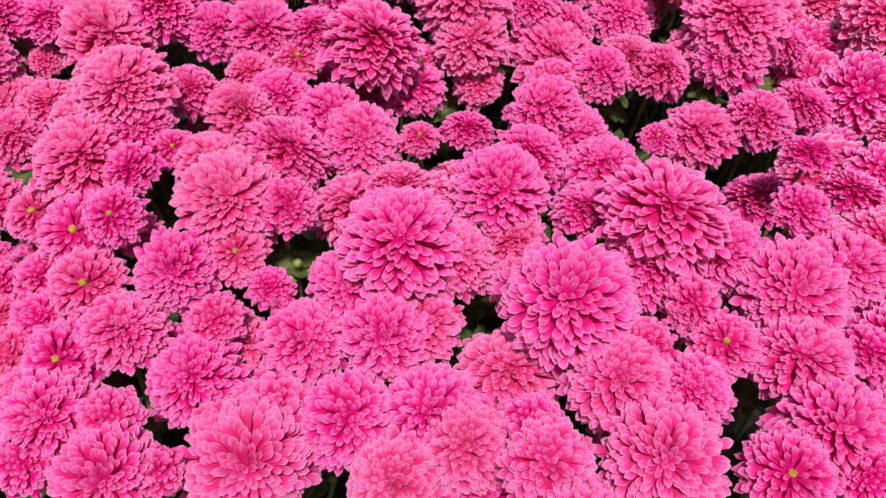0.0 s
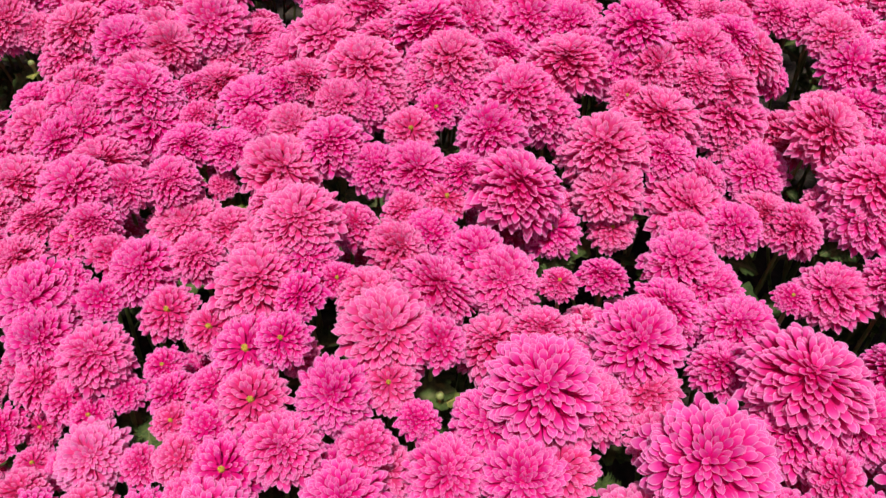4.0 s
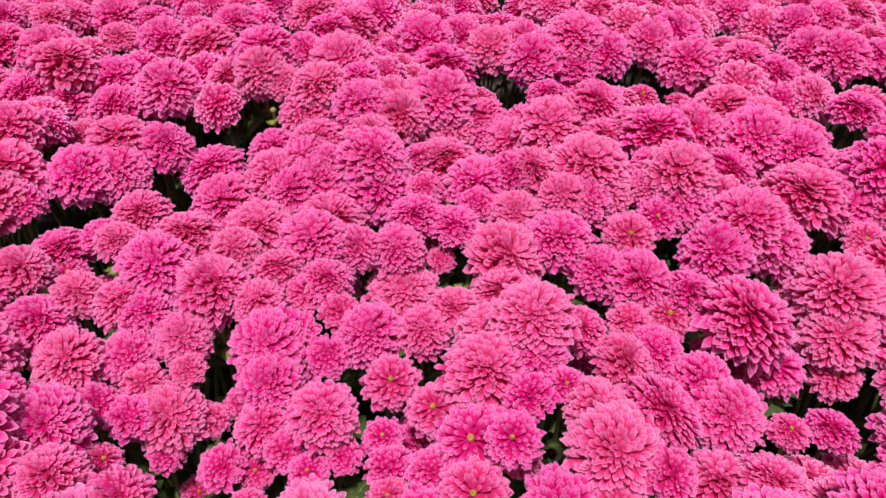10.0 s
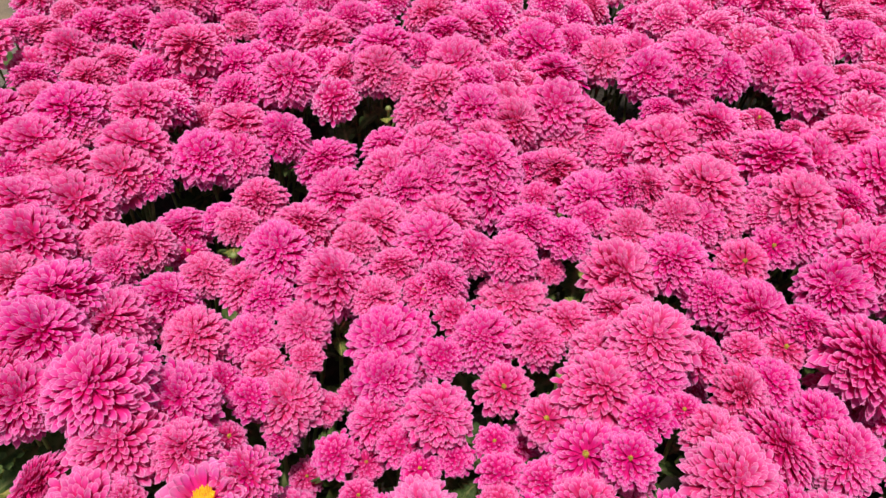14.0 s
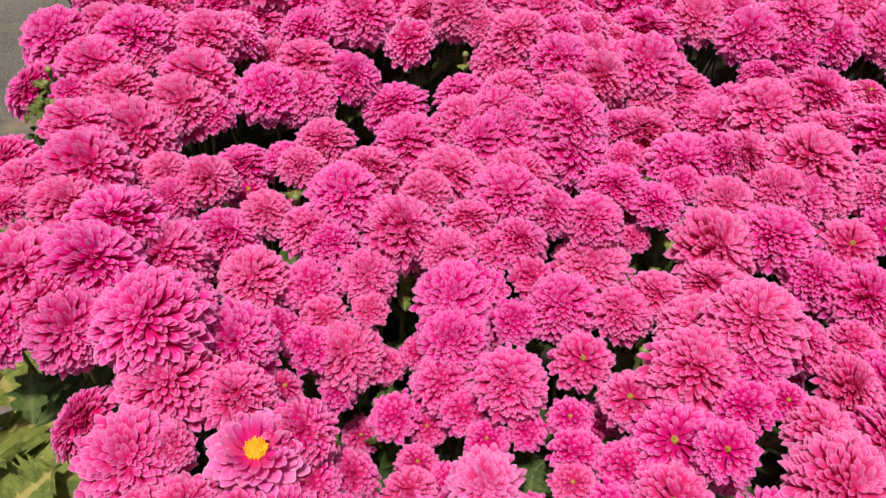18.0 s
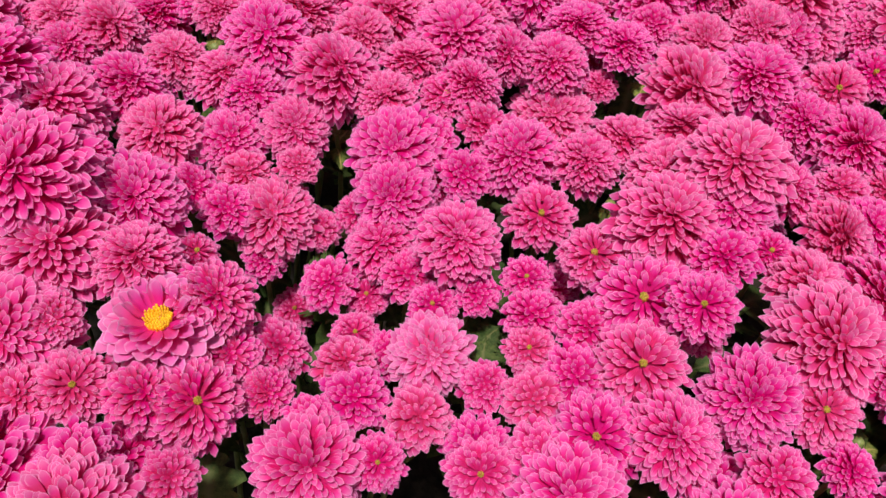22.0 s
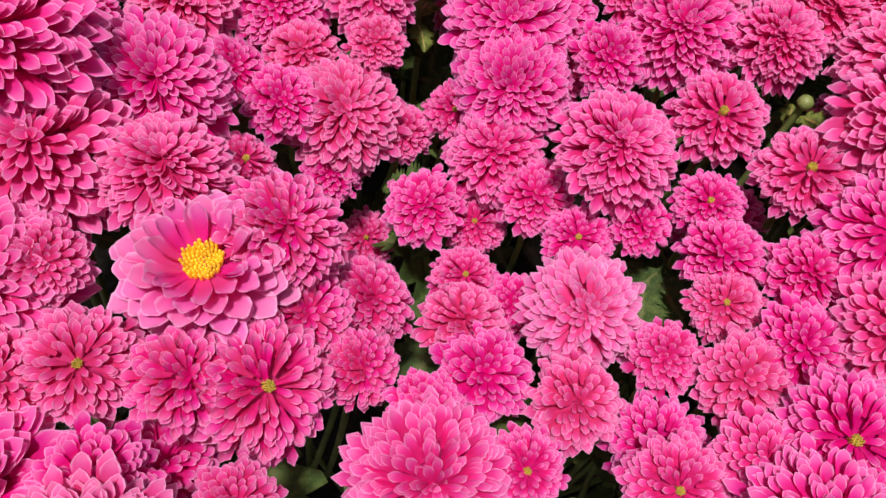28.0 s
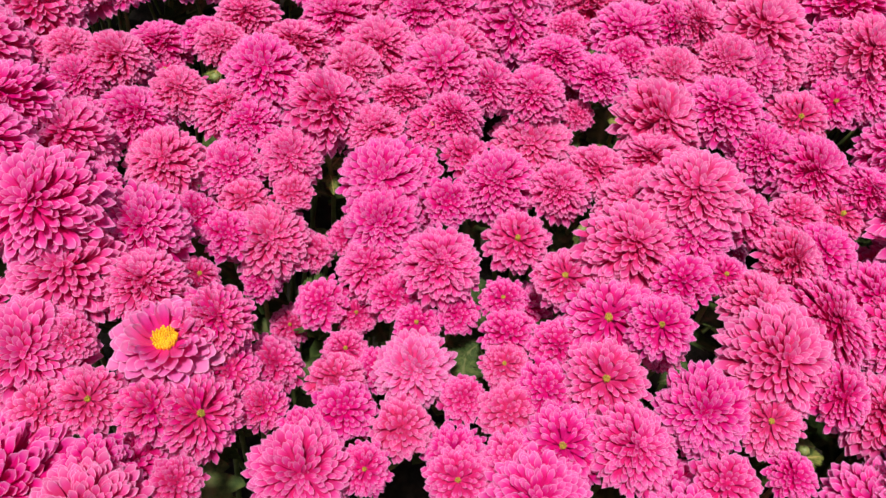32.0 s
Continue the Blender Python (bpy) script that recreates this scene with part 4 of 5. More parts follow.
plant(258, 178,
      (250, 142, 373, 40, -21, -24, "s"), (240, 170, 373, 65, -18, -26, "f"), (232, 215, 375, 61, -22, -20, "f"), (273, 219, 378, 40, -27, -22, "s"), (281, 163, 362, 54, -9, -37, "b"), (297, 196, 369, 58, -12, -29, "b"), (260, 188, 347, 46, -10, -32, "b"), (235, 131, 339, 43, -14, -75, "b"))
plant(-7, 295,
      (-15, 231, 355, 55, -17, -37, "f"), (8, 244, 351, 50, -18, -34, "e"), (-7, 288, 378, 79, -9, -26, "f"), (-39, 271, 352, 57, -4, -37, "f"), (29, 288, 364, 52, -14, -23, "f"), (-8, 353, 362, 48, -4, -15, "l"), (-43, 346, 345, 61, -1, -19, "f"), (15, 334, 350, 43, -14, -19, "s"), (-11, 309, 324, 52, -17, -27, "f"))
plant(-71, 476,
      (-133, 467, 359, 40, 14, -16, "s"), (-39, 404, 350, 59, 6, -13, "f"), (-35, 512, 359, 86, 2, -27, "f"), (-1, 502, 320, 56, 9, -28, "e"), (-87, 531, 355, 50, 0, -22, "f"), (-40, 506, 310, 57, 20, -25, "e"), (-64, 429, 351, 53, 14, -15, "f"), (-106, 444, 356, 48, 17, -14, "l"), (-99, 502, 345, 43, 10, -20, "e"), (-80, 464, 323, 43, 24, -22, "b"), (-104, 481, 319, 47, 13, -18, "b"))
plant(-831, 318,
      (-837, 332, 317, 74, 35, -1, "l"), (-825, 296, 310, 50, 28, -3, "b"), (-796, 327, 304, 59, 30, -2, "b"), (-818, 318, 269, 53, 20, -16, "b"))
plant(-429, 1032,
      (-413, 966, 320, 74, -2, -38, "l"), (-373, 1003, 324, 66, -24, -43, "l"), (-468, 1080, 310, 53, 18, -24, "b"), (-402, 1057, 317, 53, -13, -42, "b"), (-480, 1044, 321, 50, 24, -33, "b"), (-445, 1032, 305, 70, 19, -35, "b"), (-431, 1084, 316, 69, -4, -33, "b"), (-426, 998, 289, 44, 17, -41, "b"))
plant(-515, 320,
      (-474, 320, 337, 47, 22, -39, "f"), (-515, 296, 322, 48, 24, -26, "l"), (-554, 269, 328, 59, 33, -2, "f"), (-472, 369, 354, 65, 13, -28, "f"), (-524, 334, 336, 46, 19, -28, "l"), (-550, 338, 336, 55, 12, -19, "f"), (-508, 369, 312, 43, 8, -20, "b"), (-527, 271, 283, 46, 14, -7, "l"))
plant(-428, 833,
      (-393, 749, 314, 64, 28, -36, "l"), (-410, 765, 345, 83, 25, -25, "l"), (-452, 889, 325, 86, 27, -14, "l"), (-400, 832, 300, 45, 30, -11, "b"), (-435, 833, 316, 55, 39, -13, "b"), (-460, 790, 332, 69, 33, -25, "b"), (-474, 829, 342, 45, 32, -16, "b"), (-393, 883, 295, 59, 11, -17, "b"), (-447, 923, 277, 46, 39, -26, "b"), (-424, 847, 299, 49, 42, -7, "b"))
plant(-298, 408,
      (-331, 376, 348, 55, 17, -27, "f"), (-288, 390, 355, 45, -7, -23, "f"), (-272, 422, 359, 47, -17, -14, "l"))
plant(-938, 995,
      (-904, 1007, 306, 77, 20, -33, "b"), (-980, 1038, 303, 50, 5, -13, "b"), (-869, 957, 309, 51, 10, -36, "b"), (-991, 992, 307, 54, 13, -35, "b"), (-926, 968, 297, 69, 22, -41, "b"), (-899, 940, 292, 45, 14, -38, "b"), (-939, 1032, 306, 52, 21, -23, "b"), (-965, 960, 311, 57, 22, -43, "b"), (-936, 1065, 303, 54, 16, -3, "b"), (-958, 993, 304, 50, 20, -36, "b"), (-878, 988, 266, 43, 17, -21, "b"), (-1022, 999, 275, 51, -4, -1, "b"))
plant(261, 1168,
      (186, 1131, 366, 73, -9, -33, "l"), (226, 1183, 372, 53, -5, -29, "b"), (238, 1120, 367, 63, -2, -35, "b"), (301, 1133, 345, 86, 8, -36, "b"), (347, 1167, 349, 69, 17, -37, "b"), (274, 1169, 360, 58, 2, -36, "b"), (305, 1183, 354, 50, 6, -35, "b"), (256, 1207, 361, 75, -2, -25, "b"), (218, 1220, 365, 50, -6, -20, "b"))
plant(-690, 259,
      (-699, 277, 306, 48, 20, 11, "l"), (-695, 221, 342, 54, 5, 35, "b"), (-676, 281, 272, 52, 12, 11, "b"))
plant(-591, 585,
      (-583, 536, 291, 73, -10, -17, "f"), (-579, 641, 301, 61, -17, -54, "f"), (-656, 613, 269, 78, 16, -35, "f"), (-538, 578, 315, 67, -19, -38, "f"), (-580, 589, 280, 45, -26, -31, "b"), (-612, 597, 254, 45, -24, -26, "b"), (-622, 553, 257, 44, -10, -11, "b"), (-560, 574, 266, 54, -28, -33, "b"))
plant(-83, 1220,
      (-96, 1181, 351, 67, -1, -39, "l"), (-68, 1262, 361, 50, -1, -27, "b"), (-47, 1230, 351, 71, -3, -32, "b"), (-107, 1266, 363, 65, -3, -30, "b"), (-52, 1160, 359, 77, -9, -38, "b"), (-124, 1222, 356, 54, -4, -33, "b"), (-88, 1224, 358, 52, -3, -35, "b"))
plant(-776, 688,
      (-740, 667, 331, 82, -2, -28, "f"), (-803, 630, 306, 63, 7, -22, "l"), (-752, 713, 305, 58, 4, -23, "b"), (-788, 675, 308, 52, -6, -21, "b"), (-803, 705, 291, 44, 2, -22, "b"), (-786, 729, 298, 45, 0, -22, "b"), (-776, 655, 278, 49, 20, -39, "b"), (-766, 733, 287, 49, 7, -20, "b"))
plant(-1203, 842,
      (-1180, 796, 285, 51, 32, -26, "b"), (-1206, 845, 302, 59, 25, -26, "b"), (-1234, 811, 309, 82, 26, -20, "b"), (-1137, 832, 288, 52, 34, -28, "b"), (-1164, 877, 295, 71, 30, -26, "b"), (-1170, 839, 302, 52, 28, -27, "b"), (-1229, 876, 300, 70, 17, -20, "b"), (-1258, 852, 303, 50, 18, -18, "b"), (-1200, 827, 266, 46, 31, -35, "b"), (-1260, 873, 262, 53, -1, 0, "b"))
plant(-1090, 927,
      (-1092, 984, 301, 78, 26, -20, "b"), (-1042, 985, 298, 85, 16, -25, "b"), (-1117, 921, 298, 45, 33, -24, "b"), (-1078, 917, 288, 63, 31, -27, "b"), (-1121, 870, 298, 61, 34, -25, "b"), (-1076, 856, 286, 49, 24, -19, "b"), (-1125, 951, 304, 52, 28, -22, "b"), (-1040, 913, 288, 52, 24, -27, "b"), (-1093, 875, 262, 46, 30, -32, "b"), (-1129, 984, 275, 49, 13, 22, "b"), (-1080, 943, 275, 47, 32, -18, "b"))
plant(-510, 461,
      (-487, 421, 347, 48, 2, -15, "f"), (-486, 463, 344, 68, 0, -7, "f"), (-513, 500, 310, 72, -1, -10, "b"), (-552, 493, 298, 44, -6, -7, "b"), (-527, 457, 317, 59, -6, -4, "b"), (-500, 434, 310, 53, 0, -5, "b"))
plant(-184, 1394,
      (-165, 1345, 347, 87, -7, -38, "b"), (-169, 1410, 362, 80, -2, -27, "b"), (-205, 1447, 350, 52, -4, -4, "b"), (-137, 1442, 345, 53, 2, 5, "b"), (-208, 1381, 349, 50, -1, -33, "b"), (-223, 1342, 355, 68, 3, -36, "b"))
plant(217, 879,
      (164, 862, 356, 46, -9, -24, "l"), (251, 875, 357, 61, -13, -26, "l"), (191, 856, 356, 53, -7, -28, "l"), (221, 904, 334, 63, -16, -29, "b"), (233, 941, 345, 52, -15, -35, "b"), (237, 833, 333, 45, -3, -39, "b"), (228, 887, 325, 49, -16, -30, "b"))
plant(-30, 879,
      (-44, 829, 351, 86, -5, -31, "l"), (5, 822, 349, 68, -19, -20, "l"), (-89, 894, 349, 78, -3, -25, "l"), (-36, 889, 351, 62, 2, -18, "l"), (12, 886, 336, 64, -8, -22, "e"), (-45, 931, 327, 49, -1, -31, "b"), (3, 936, 323, 55, -8, -29, "b"), (-10, 898, 306, 46, -9, -31, "b"), (-26, 806, 318, 54, -26, -31, "b"), (-74, 908, 314, 51, -3, -28, "b"))
plant(-427, 489,
      (-423, 453, 357, 65, 10, -11, "f"), (-387, 473, 344, 49, 18, -13, "f"), (-451, 538, 311, 71, 18, -33, "f"), (-466, 515, 294, 44, 23, -14, "b"), (-410, 469, 316, 54, 8, 11, "b"))
plant(270, 1041,
      (215, 1087, 366, 53, -9, -41, "l"), (294, 1017, 360, 83, -9, -38, "b"), (260, 1050, 362, 67, -10, -36, "b"), (259, 972, 346, 76, -11, -36, "b"), (297, 1080, 344, 52, -3, -23, "b"), (334, 1092, 346, 63, 9, -21, "b"), (320, 1054, 364, 66, -5, -31, "b"), (201, 1052, 340, 52, -13, -38, "b"), (237, 1015, 348, 50, -12, -36, "b"), (292, 998, 330, 52, 0, -36, "b"))
plant(-542, 830,
      (-552, 769, 359, 86, 23, -31, "l"), (-608, 844, 362, 69, 17, -10, "l"), (-501, 804, 349, 61, 28, -22, "b"), (-499, 855, 335, 55, 26, -4, "b"), (-574, 871, 335, 57, 23, 0, "b"), (-563, 828, 349, 43, 21, -11, "b"), (-586, 808, 345, 42, 17, -20, "b"), (-533, 848, 344, 50, 22, -2, "b"), (-514, 891, 310, 50, 24, -5, "b"), (-536, 816, 354, 43, 23, -16, "b"), (-493, 824, 324, 42, 33, -15, "b"), (-555, 811, 326, 43, 19, -21, "b"))
plant(-737, 560,
      (-759, 512, 293, 76, 33, -19, "l"), (-729, 542, 285, 74, 38, -26, "f"), (-703, 606, 291, 66, 45, -34, "f"), (-760, 583, 300, 76, 22, -32, "l"))
plant(-1133, 597,
      (-1083, 622, 290, 73, 32, -17, "l"), (-1176, 550, 301, 81, 27, -26, "l"), (-1182, 606, 299, 56, 31, -11, "l"), (-1165, 640, 292, 66, 30, -18, "l"), (-1129, 592, 291, 74, 37, -16, "b"), (-1124, 639, 294, 52, 34, -17, "b"), (-1080, 562, 256, 44, 20, -13, "b"), (-1141, 628, 262, 45, 31, -25, "b"))
plant(-608, 915,
      (-648, 871, 364, 71, 1, -11, "l"), (-616, 942, 325, 76, 14, -18, "l"), (-678, 925, 313, 50, -6, -11, "b"), (-573, 940, 319, 44, 16, -27, "b"), (-615, 900, 319, 55, 17, -6, "e"), (-547, 925, 319, 45, 17, -25, "b"), (-654, 902, 321, 44, -1, -6, "b"), (-543, 902, 281, 47, 25, -13, "b"), (-598, 932, 295, 53, 9, -20, "b"))
plant(-940, 776,
      (-916, 795, 303, 55, 26, -18, "l"), (-969, 781, 289, 63, 29, -13, "b"), (-938, 751, 305, 59, 28, -18, "b"), (-938, 780, 274, 49, 27, -15, "b"))
plant(162, 497,
      (107, 466, 332, 61, -2, -16, "f"), (132, 449, 320, 56, -6, -8, "f"), (198, 555, 317, 62, -13, -30, "f"), (118, 521, 318, 47, -5, -28, "l"), (160, 528, 317, 47, -1, -27, "l"), (140, 486, 299, 48, -12, -16, "b"), (166, 457, 308, 41, -4, -13, "b"), (161, 476, 282, 44, -10, -14, "b"))
plant(-822, 451,
      (-779, 450, 291, 50, 49, -14, "e"), (-805, 435, 299, 78, 39, -14, "l"), (-824, 480, 304, 86, 42, -14, "l"), (-839, 445, 275, 47, 49, -16, "b"))
plant(-1323, 840,
      (-1293, 777, 295, 51, 17, -18, "b"), (-1331, 778, 296, 79, 11, -11, "b"), (-1302, 843, 301, 78, 15, -17, "b"), (-1284, 895, 292, 59, 8, -6, "b"), (-1327, 823, 264, 52, -16, -14, "b"), (-1371, 941, 257, 53, -15, 13, "b"), (-1268, 789, 275, 50, 15, -22, "b"), (-1341, 886, 275, 53, -5, -3, "b"), (-1398, 835, 266, 51, -25, -17, "b"))
plant(-409, 152,
      (-431, 144, 366, 65, 4, -2, "y"), (-416, 173, 360, 47, 43, 11, "l"), (-389, 122, 348, 50, 47, -9, "e"), (-395, 155, 342, 40, 42, 4, "s"), (-368, 151, 331, 32, 43, -4, "s"), (-465, 166, 366, 49, 45, 9, "f"), (-383, 181, 325, 40, 31, 12, "s"), (-432, 126, 324, 51, 34, -3, "f"))
plant(216, 1390,
      (190, 1441, 358, 61, -4, -13, "b"), (158, 1408, 355, 53, -8, -26, "b"), (220, 1310, 364, 76, -3, -30, "b"), (255, 1447, 360, 70, 16, -16, "b"), (200, 1388, 363, 68, -3, -30, "b"), (247, 1350, 358, 54, 5, -25, "b"), (246, 1390, 341, 51, 23, -22, "b"))
plant(-823, 1055,
      (-770, 1067, 329, 82, 10, -37, "b"), (-854, 1011, 309, 53, 10, -32, "b"), (-873, 1070, 308, 54, 9, -13, "b"), (-799, 1105, 312, 65, -8, -3, "b"), (-829, 1062, 314, 50, 7, -23, "b"), (-815, 1017, 309, 59, 18, -35, "b"))
plant(422, 624,
      (410, 530, 332, 86, -42, -15, "b"), (438, 605, 355, 80, -66, -14, "b"), (417, 670, 322, 62, -41, -32, "b"), (367, 658, 302, 77, -31, -27, "b"), (381, 571, 313, 73, -26, -21, "b"), (500, 680, 339, 88, 0, -24, "b"), (391, 615, 304, 77, -33, -23, "b"), (466, 646, 338, 51, -27, -26, "b"), (411, 580, 289, 48, -8, -31, "b"), (448, 690, 316, 44, -20, -35, "b"))
plant(-518, 987,
      (-501, 935, 327, 86, 16, -29, "l"), (-458, 979, 321, 74, 19, -34, "l"), (-539, 994, 331, 59, 16, -41, "b"), (-509, 1019, 336, 58, 24, -41, "b"), (-549, 1040, 328, 63, 8, -31, "b"), (-506, 978, 313, 51, 23, -38, "b"), (-556, 964, 315, 51, 13, -34, "b"), (-558, 983, 297, 49, 6, -24, "b"), (-489, 995, 292, 43, 29, -38, "b"))
plant(-852, 735,
      (-858, 702, 296, 72, 26, -28, "l"), (-862, 764, 297, 71, 25, -23, "b"), (-809, 775, 286, 59, 9, -20, "b"), (-818, 735, 283, 51, 6, -22, "b"), (-900, 729, 295, 51, 31, -24, "b"), (-828, 780, 265, 44, 15, -17, "b"), (-832, 693, 251, 43, 1, -27, "b"), (-912, 705, 272, 53, 31, -29, "b"))
plant(-218, 1085,
      (-196, 1007, 356, 70, 14, -44, "l"), (-164, 1062, 351, 86, 13, -42, "l"), (-147, 1113, 360, 79, 12, -35, "b"), (-238, 1056, 369, 77, 9, -42, "b"), (-290, 1072, 374, 70, -1, -40, "b"), (-279, 1119, 373, 60, 5, -34, "b"), (-213, 1148, 365, 82, 11, -31, "b"), (-232, 1110, 369, 55, 9, -33, "b"), (-205, 1086, 371, 53, 14, -37, "b"))
plant(301, 571,
      (283, 549, 331, 66, -23, -32, "f"), (288, 575, 354, 85, -18, -27, "f"), (260, 577, 315, 55, -29, -32, "f"), (349, 588, 314, 51, -12, -21, "f"), (340, 535, 302, 50, -17, -23, "b"), (308, 625, 321, 60, -4, -19, "b"), (350, 554, 285, 47, -15, -21, "b"))
plant(-180, 1208,
      (-237, 1195, 378, 77, 9, -23, "b"), (-170, 1265, 341, 70, -7, -24, "b"), (-167, 1164, 363, 62, 12, -31, "b"), (-192, 1210, 369, 83, 12, -22, "b"), (-213, 1279, 354, 83, 7, -24, "b"), (-133, 1150, 350, 50, 11, -36, "b"), (-152, 1199, 342, 50, 2, -29, "b"))
plant(-1238, 698,
      (-1237, 695, 313, 65, 39, -12, "b"), (-1213, 654, 294, 51, 25, -24, "b"), (-1289, 729, 292, 74, 12, -30, "b"), (-1247, 760, 306, 51, 27, -19, "b"), (-1242, 712, 266, 52, 1, -39, "b"), (-1202, 638, 259, 45, -13, -44, "b"))
plant(-165, 566,
      (-214, 539, 364, 65, 12, -12, "f"), (-128, 526, 351, 63, 8, -12, "f"), (-151, 616, 328, 57, 10, -47, "e"), (-169, 528, 350, 53, 10, -12, "f"), (-115, 579, 312, 52, 1, -21, "b"), (-225, 588, 340, 55, 16, -34, "b"), (-92, 563, 304, 51, 7, -10, "b"), (-157, 585, 307, 51, 16, -30, "b"))
plant(322, 871,
      (327, 806, 338, 73, -14, -48, "l"), (307, 834, 356, 66, -4, -32, "l"), (288, 867, 358, 68, -6, -23, "l"), (281, 932, 349, 49, -11, -32, "b"), (310, 909, 343, 42, -5, -31, "b"), (378, 842, 340, 60, -23, -30, "b"), (358, 847, 309, 44, -17, -31, "b"), (348, 922, 324, 54, -4, -25, "b"))
plant(-449, 261,
      (-452, 263, 313, 58, 39, -28, "f"), (-426, 244, 245, 32, 28, -33, "e"), (-463, 203, 330, 32, 49, 19, "e"), (-474, 245, 324, 40, 43, 0, "s"), (-444, 241, 295, 32, 41, -10, "s"), (-456, 297, 330, 32, 29, -44, "s"), (-411, 301, 305, 32, 15, -48, "e"), (-428, 281, 297, 32, 23, -43, "s"), (-486, 277, 322, 40, 32, -24, "s"))
plant(-623, 495,
      (-658, 488, 288, 61, 19, -13, "f"), (-626, 473, 288, 44, 4, -7, "b"), (-622, 516, 269, 44, -1, -1, "b"), (-573, 512, 256, 48, -3, -8, "b"), (-638, 490, 249, 44, -15, 14, "b"))
plant(295, 468,
      (248, 480, 300, 64, -16, -20, "f"), (299, 485, 315, 58, -29, -19, "f"), (344, 503, 316, 53, -26, -15, "f"))
plant(-616, 387,
      (-602, 402, 284, 54, 0, -17, "b"))
plant(195, 545,
      (165, 528, 322, 52, 8, -30, "l"), (224, 538, 318, 54, 12, -24, "f"))

# heads further off and between, set by chance on the same canopy where no head stands yet
every = [h for p in PLANTS for h in p[2]]
known = np.array([h[:3] for h in every], dtype=float)
dice = random.Random(5)


def bed_edge(y):
    """The bed's edge against the asphalt, in millimetres across, at y millimetres ahead."""
    return -480 - 1.5 * y if y < 350 else -1005 - (y - 350)


def canopy(x, y):
    d = (known[:, 0] - x) ** 2 + (known[:, 1] - y) ** 2
    w = np.exp(-d / (2 * 60.0 ** 2)) + 1e-7 * np.exp(-d / (2 * 300.0 ** 2)) + 1e-30
    return float((w @ known[:, 2]) / w.sum()), float(np.sqrt(d.min()))


cells = {}


def crowded(x, y, need):
    i, j = int(x // 60), int(y // 60)
    return any((x - a) ** 2 + (y - c) ** 2 < need ** 2 for p in range(i - 1, i + 2) for q in range(j - 1, j + 2) for a, c in cells.get((p, q), ()))


for h in every:
    cells.setdefault((int(h[0] // 60), int(h[1] // 60)), []).append((h[0], h[1]))
for tries in range(40000):
    x, y = dice.uniform(-2000, 700), dice.uniform(-150, 1750)
    if x < bed_edge(y) + 70:
        continue
    need = 48
    if crowded(x, y, need):
        continue
    level, gap = canopy(x, y)
    cells.setdefault((int(x // 60), int(y // 60)), []).append((x, y))
    if gap < 52:
        continue
    drop, wide = dice.uniform(-18, 22), dice.uniform(52, 68)
    row = (x, y, level - drop, wide, dice.uniform(-25, 45), dice.uniform(-75, -10), "l" if y < 200 and -500 < x < 100 else "d")
    home = min(PLANTS, key=lambda p: (p[0] - x) ** 2 + (p[1] - y) ** 2)
    if (home[0] - x) ** 2 + (home[1] - y) ** 2 > 110 ** 2:
        home = (x, y, [])
        PLANTS.append(home)
    home[2].append(row)

FULLNESS = {"f": 0.99, "l": 0.98, "e": 0.95, "s": 0.91, "y": 1.0, "d": 1.0, "p": 0.99, "b": 0.92}
SPLAY = 0.55
NAMES = {"f": "full", "l": "loose", "e": "eyed", "s": "small", "y": "open", "d": "far", "p": "pale", "b": "low"}
dice = random.Random(11)


def in_close_view(x, y):
    """The stretch of the bed where single petals can be told apart best."""
    return -445 < x < -345 and 95 < y < 180


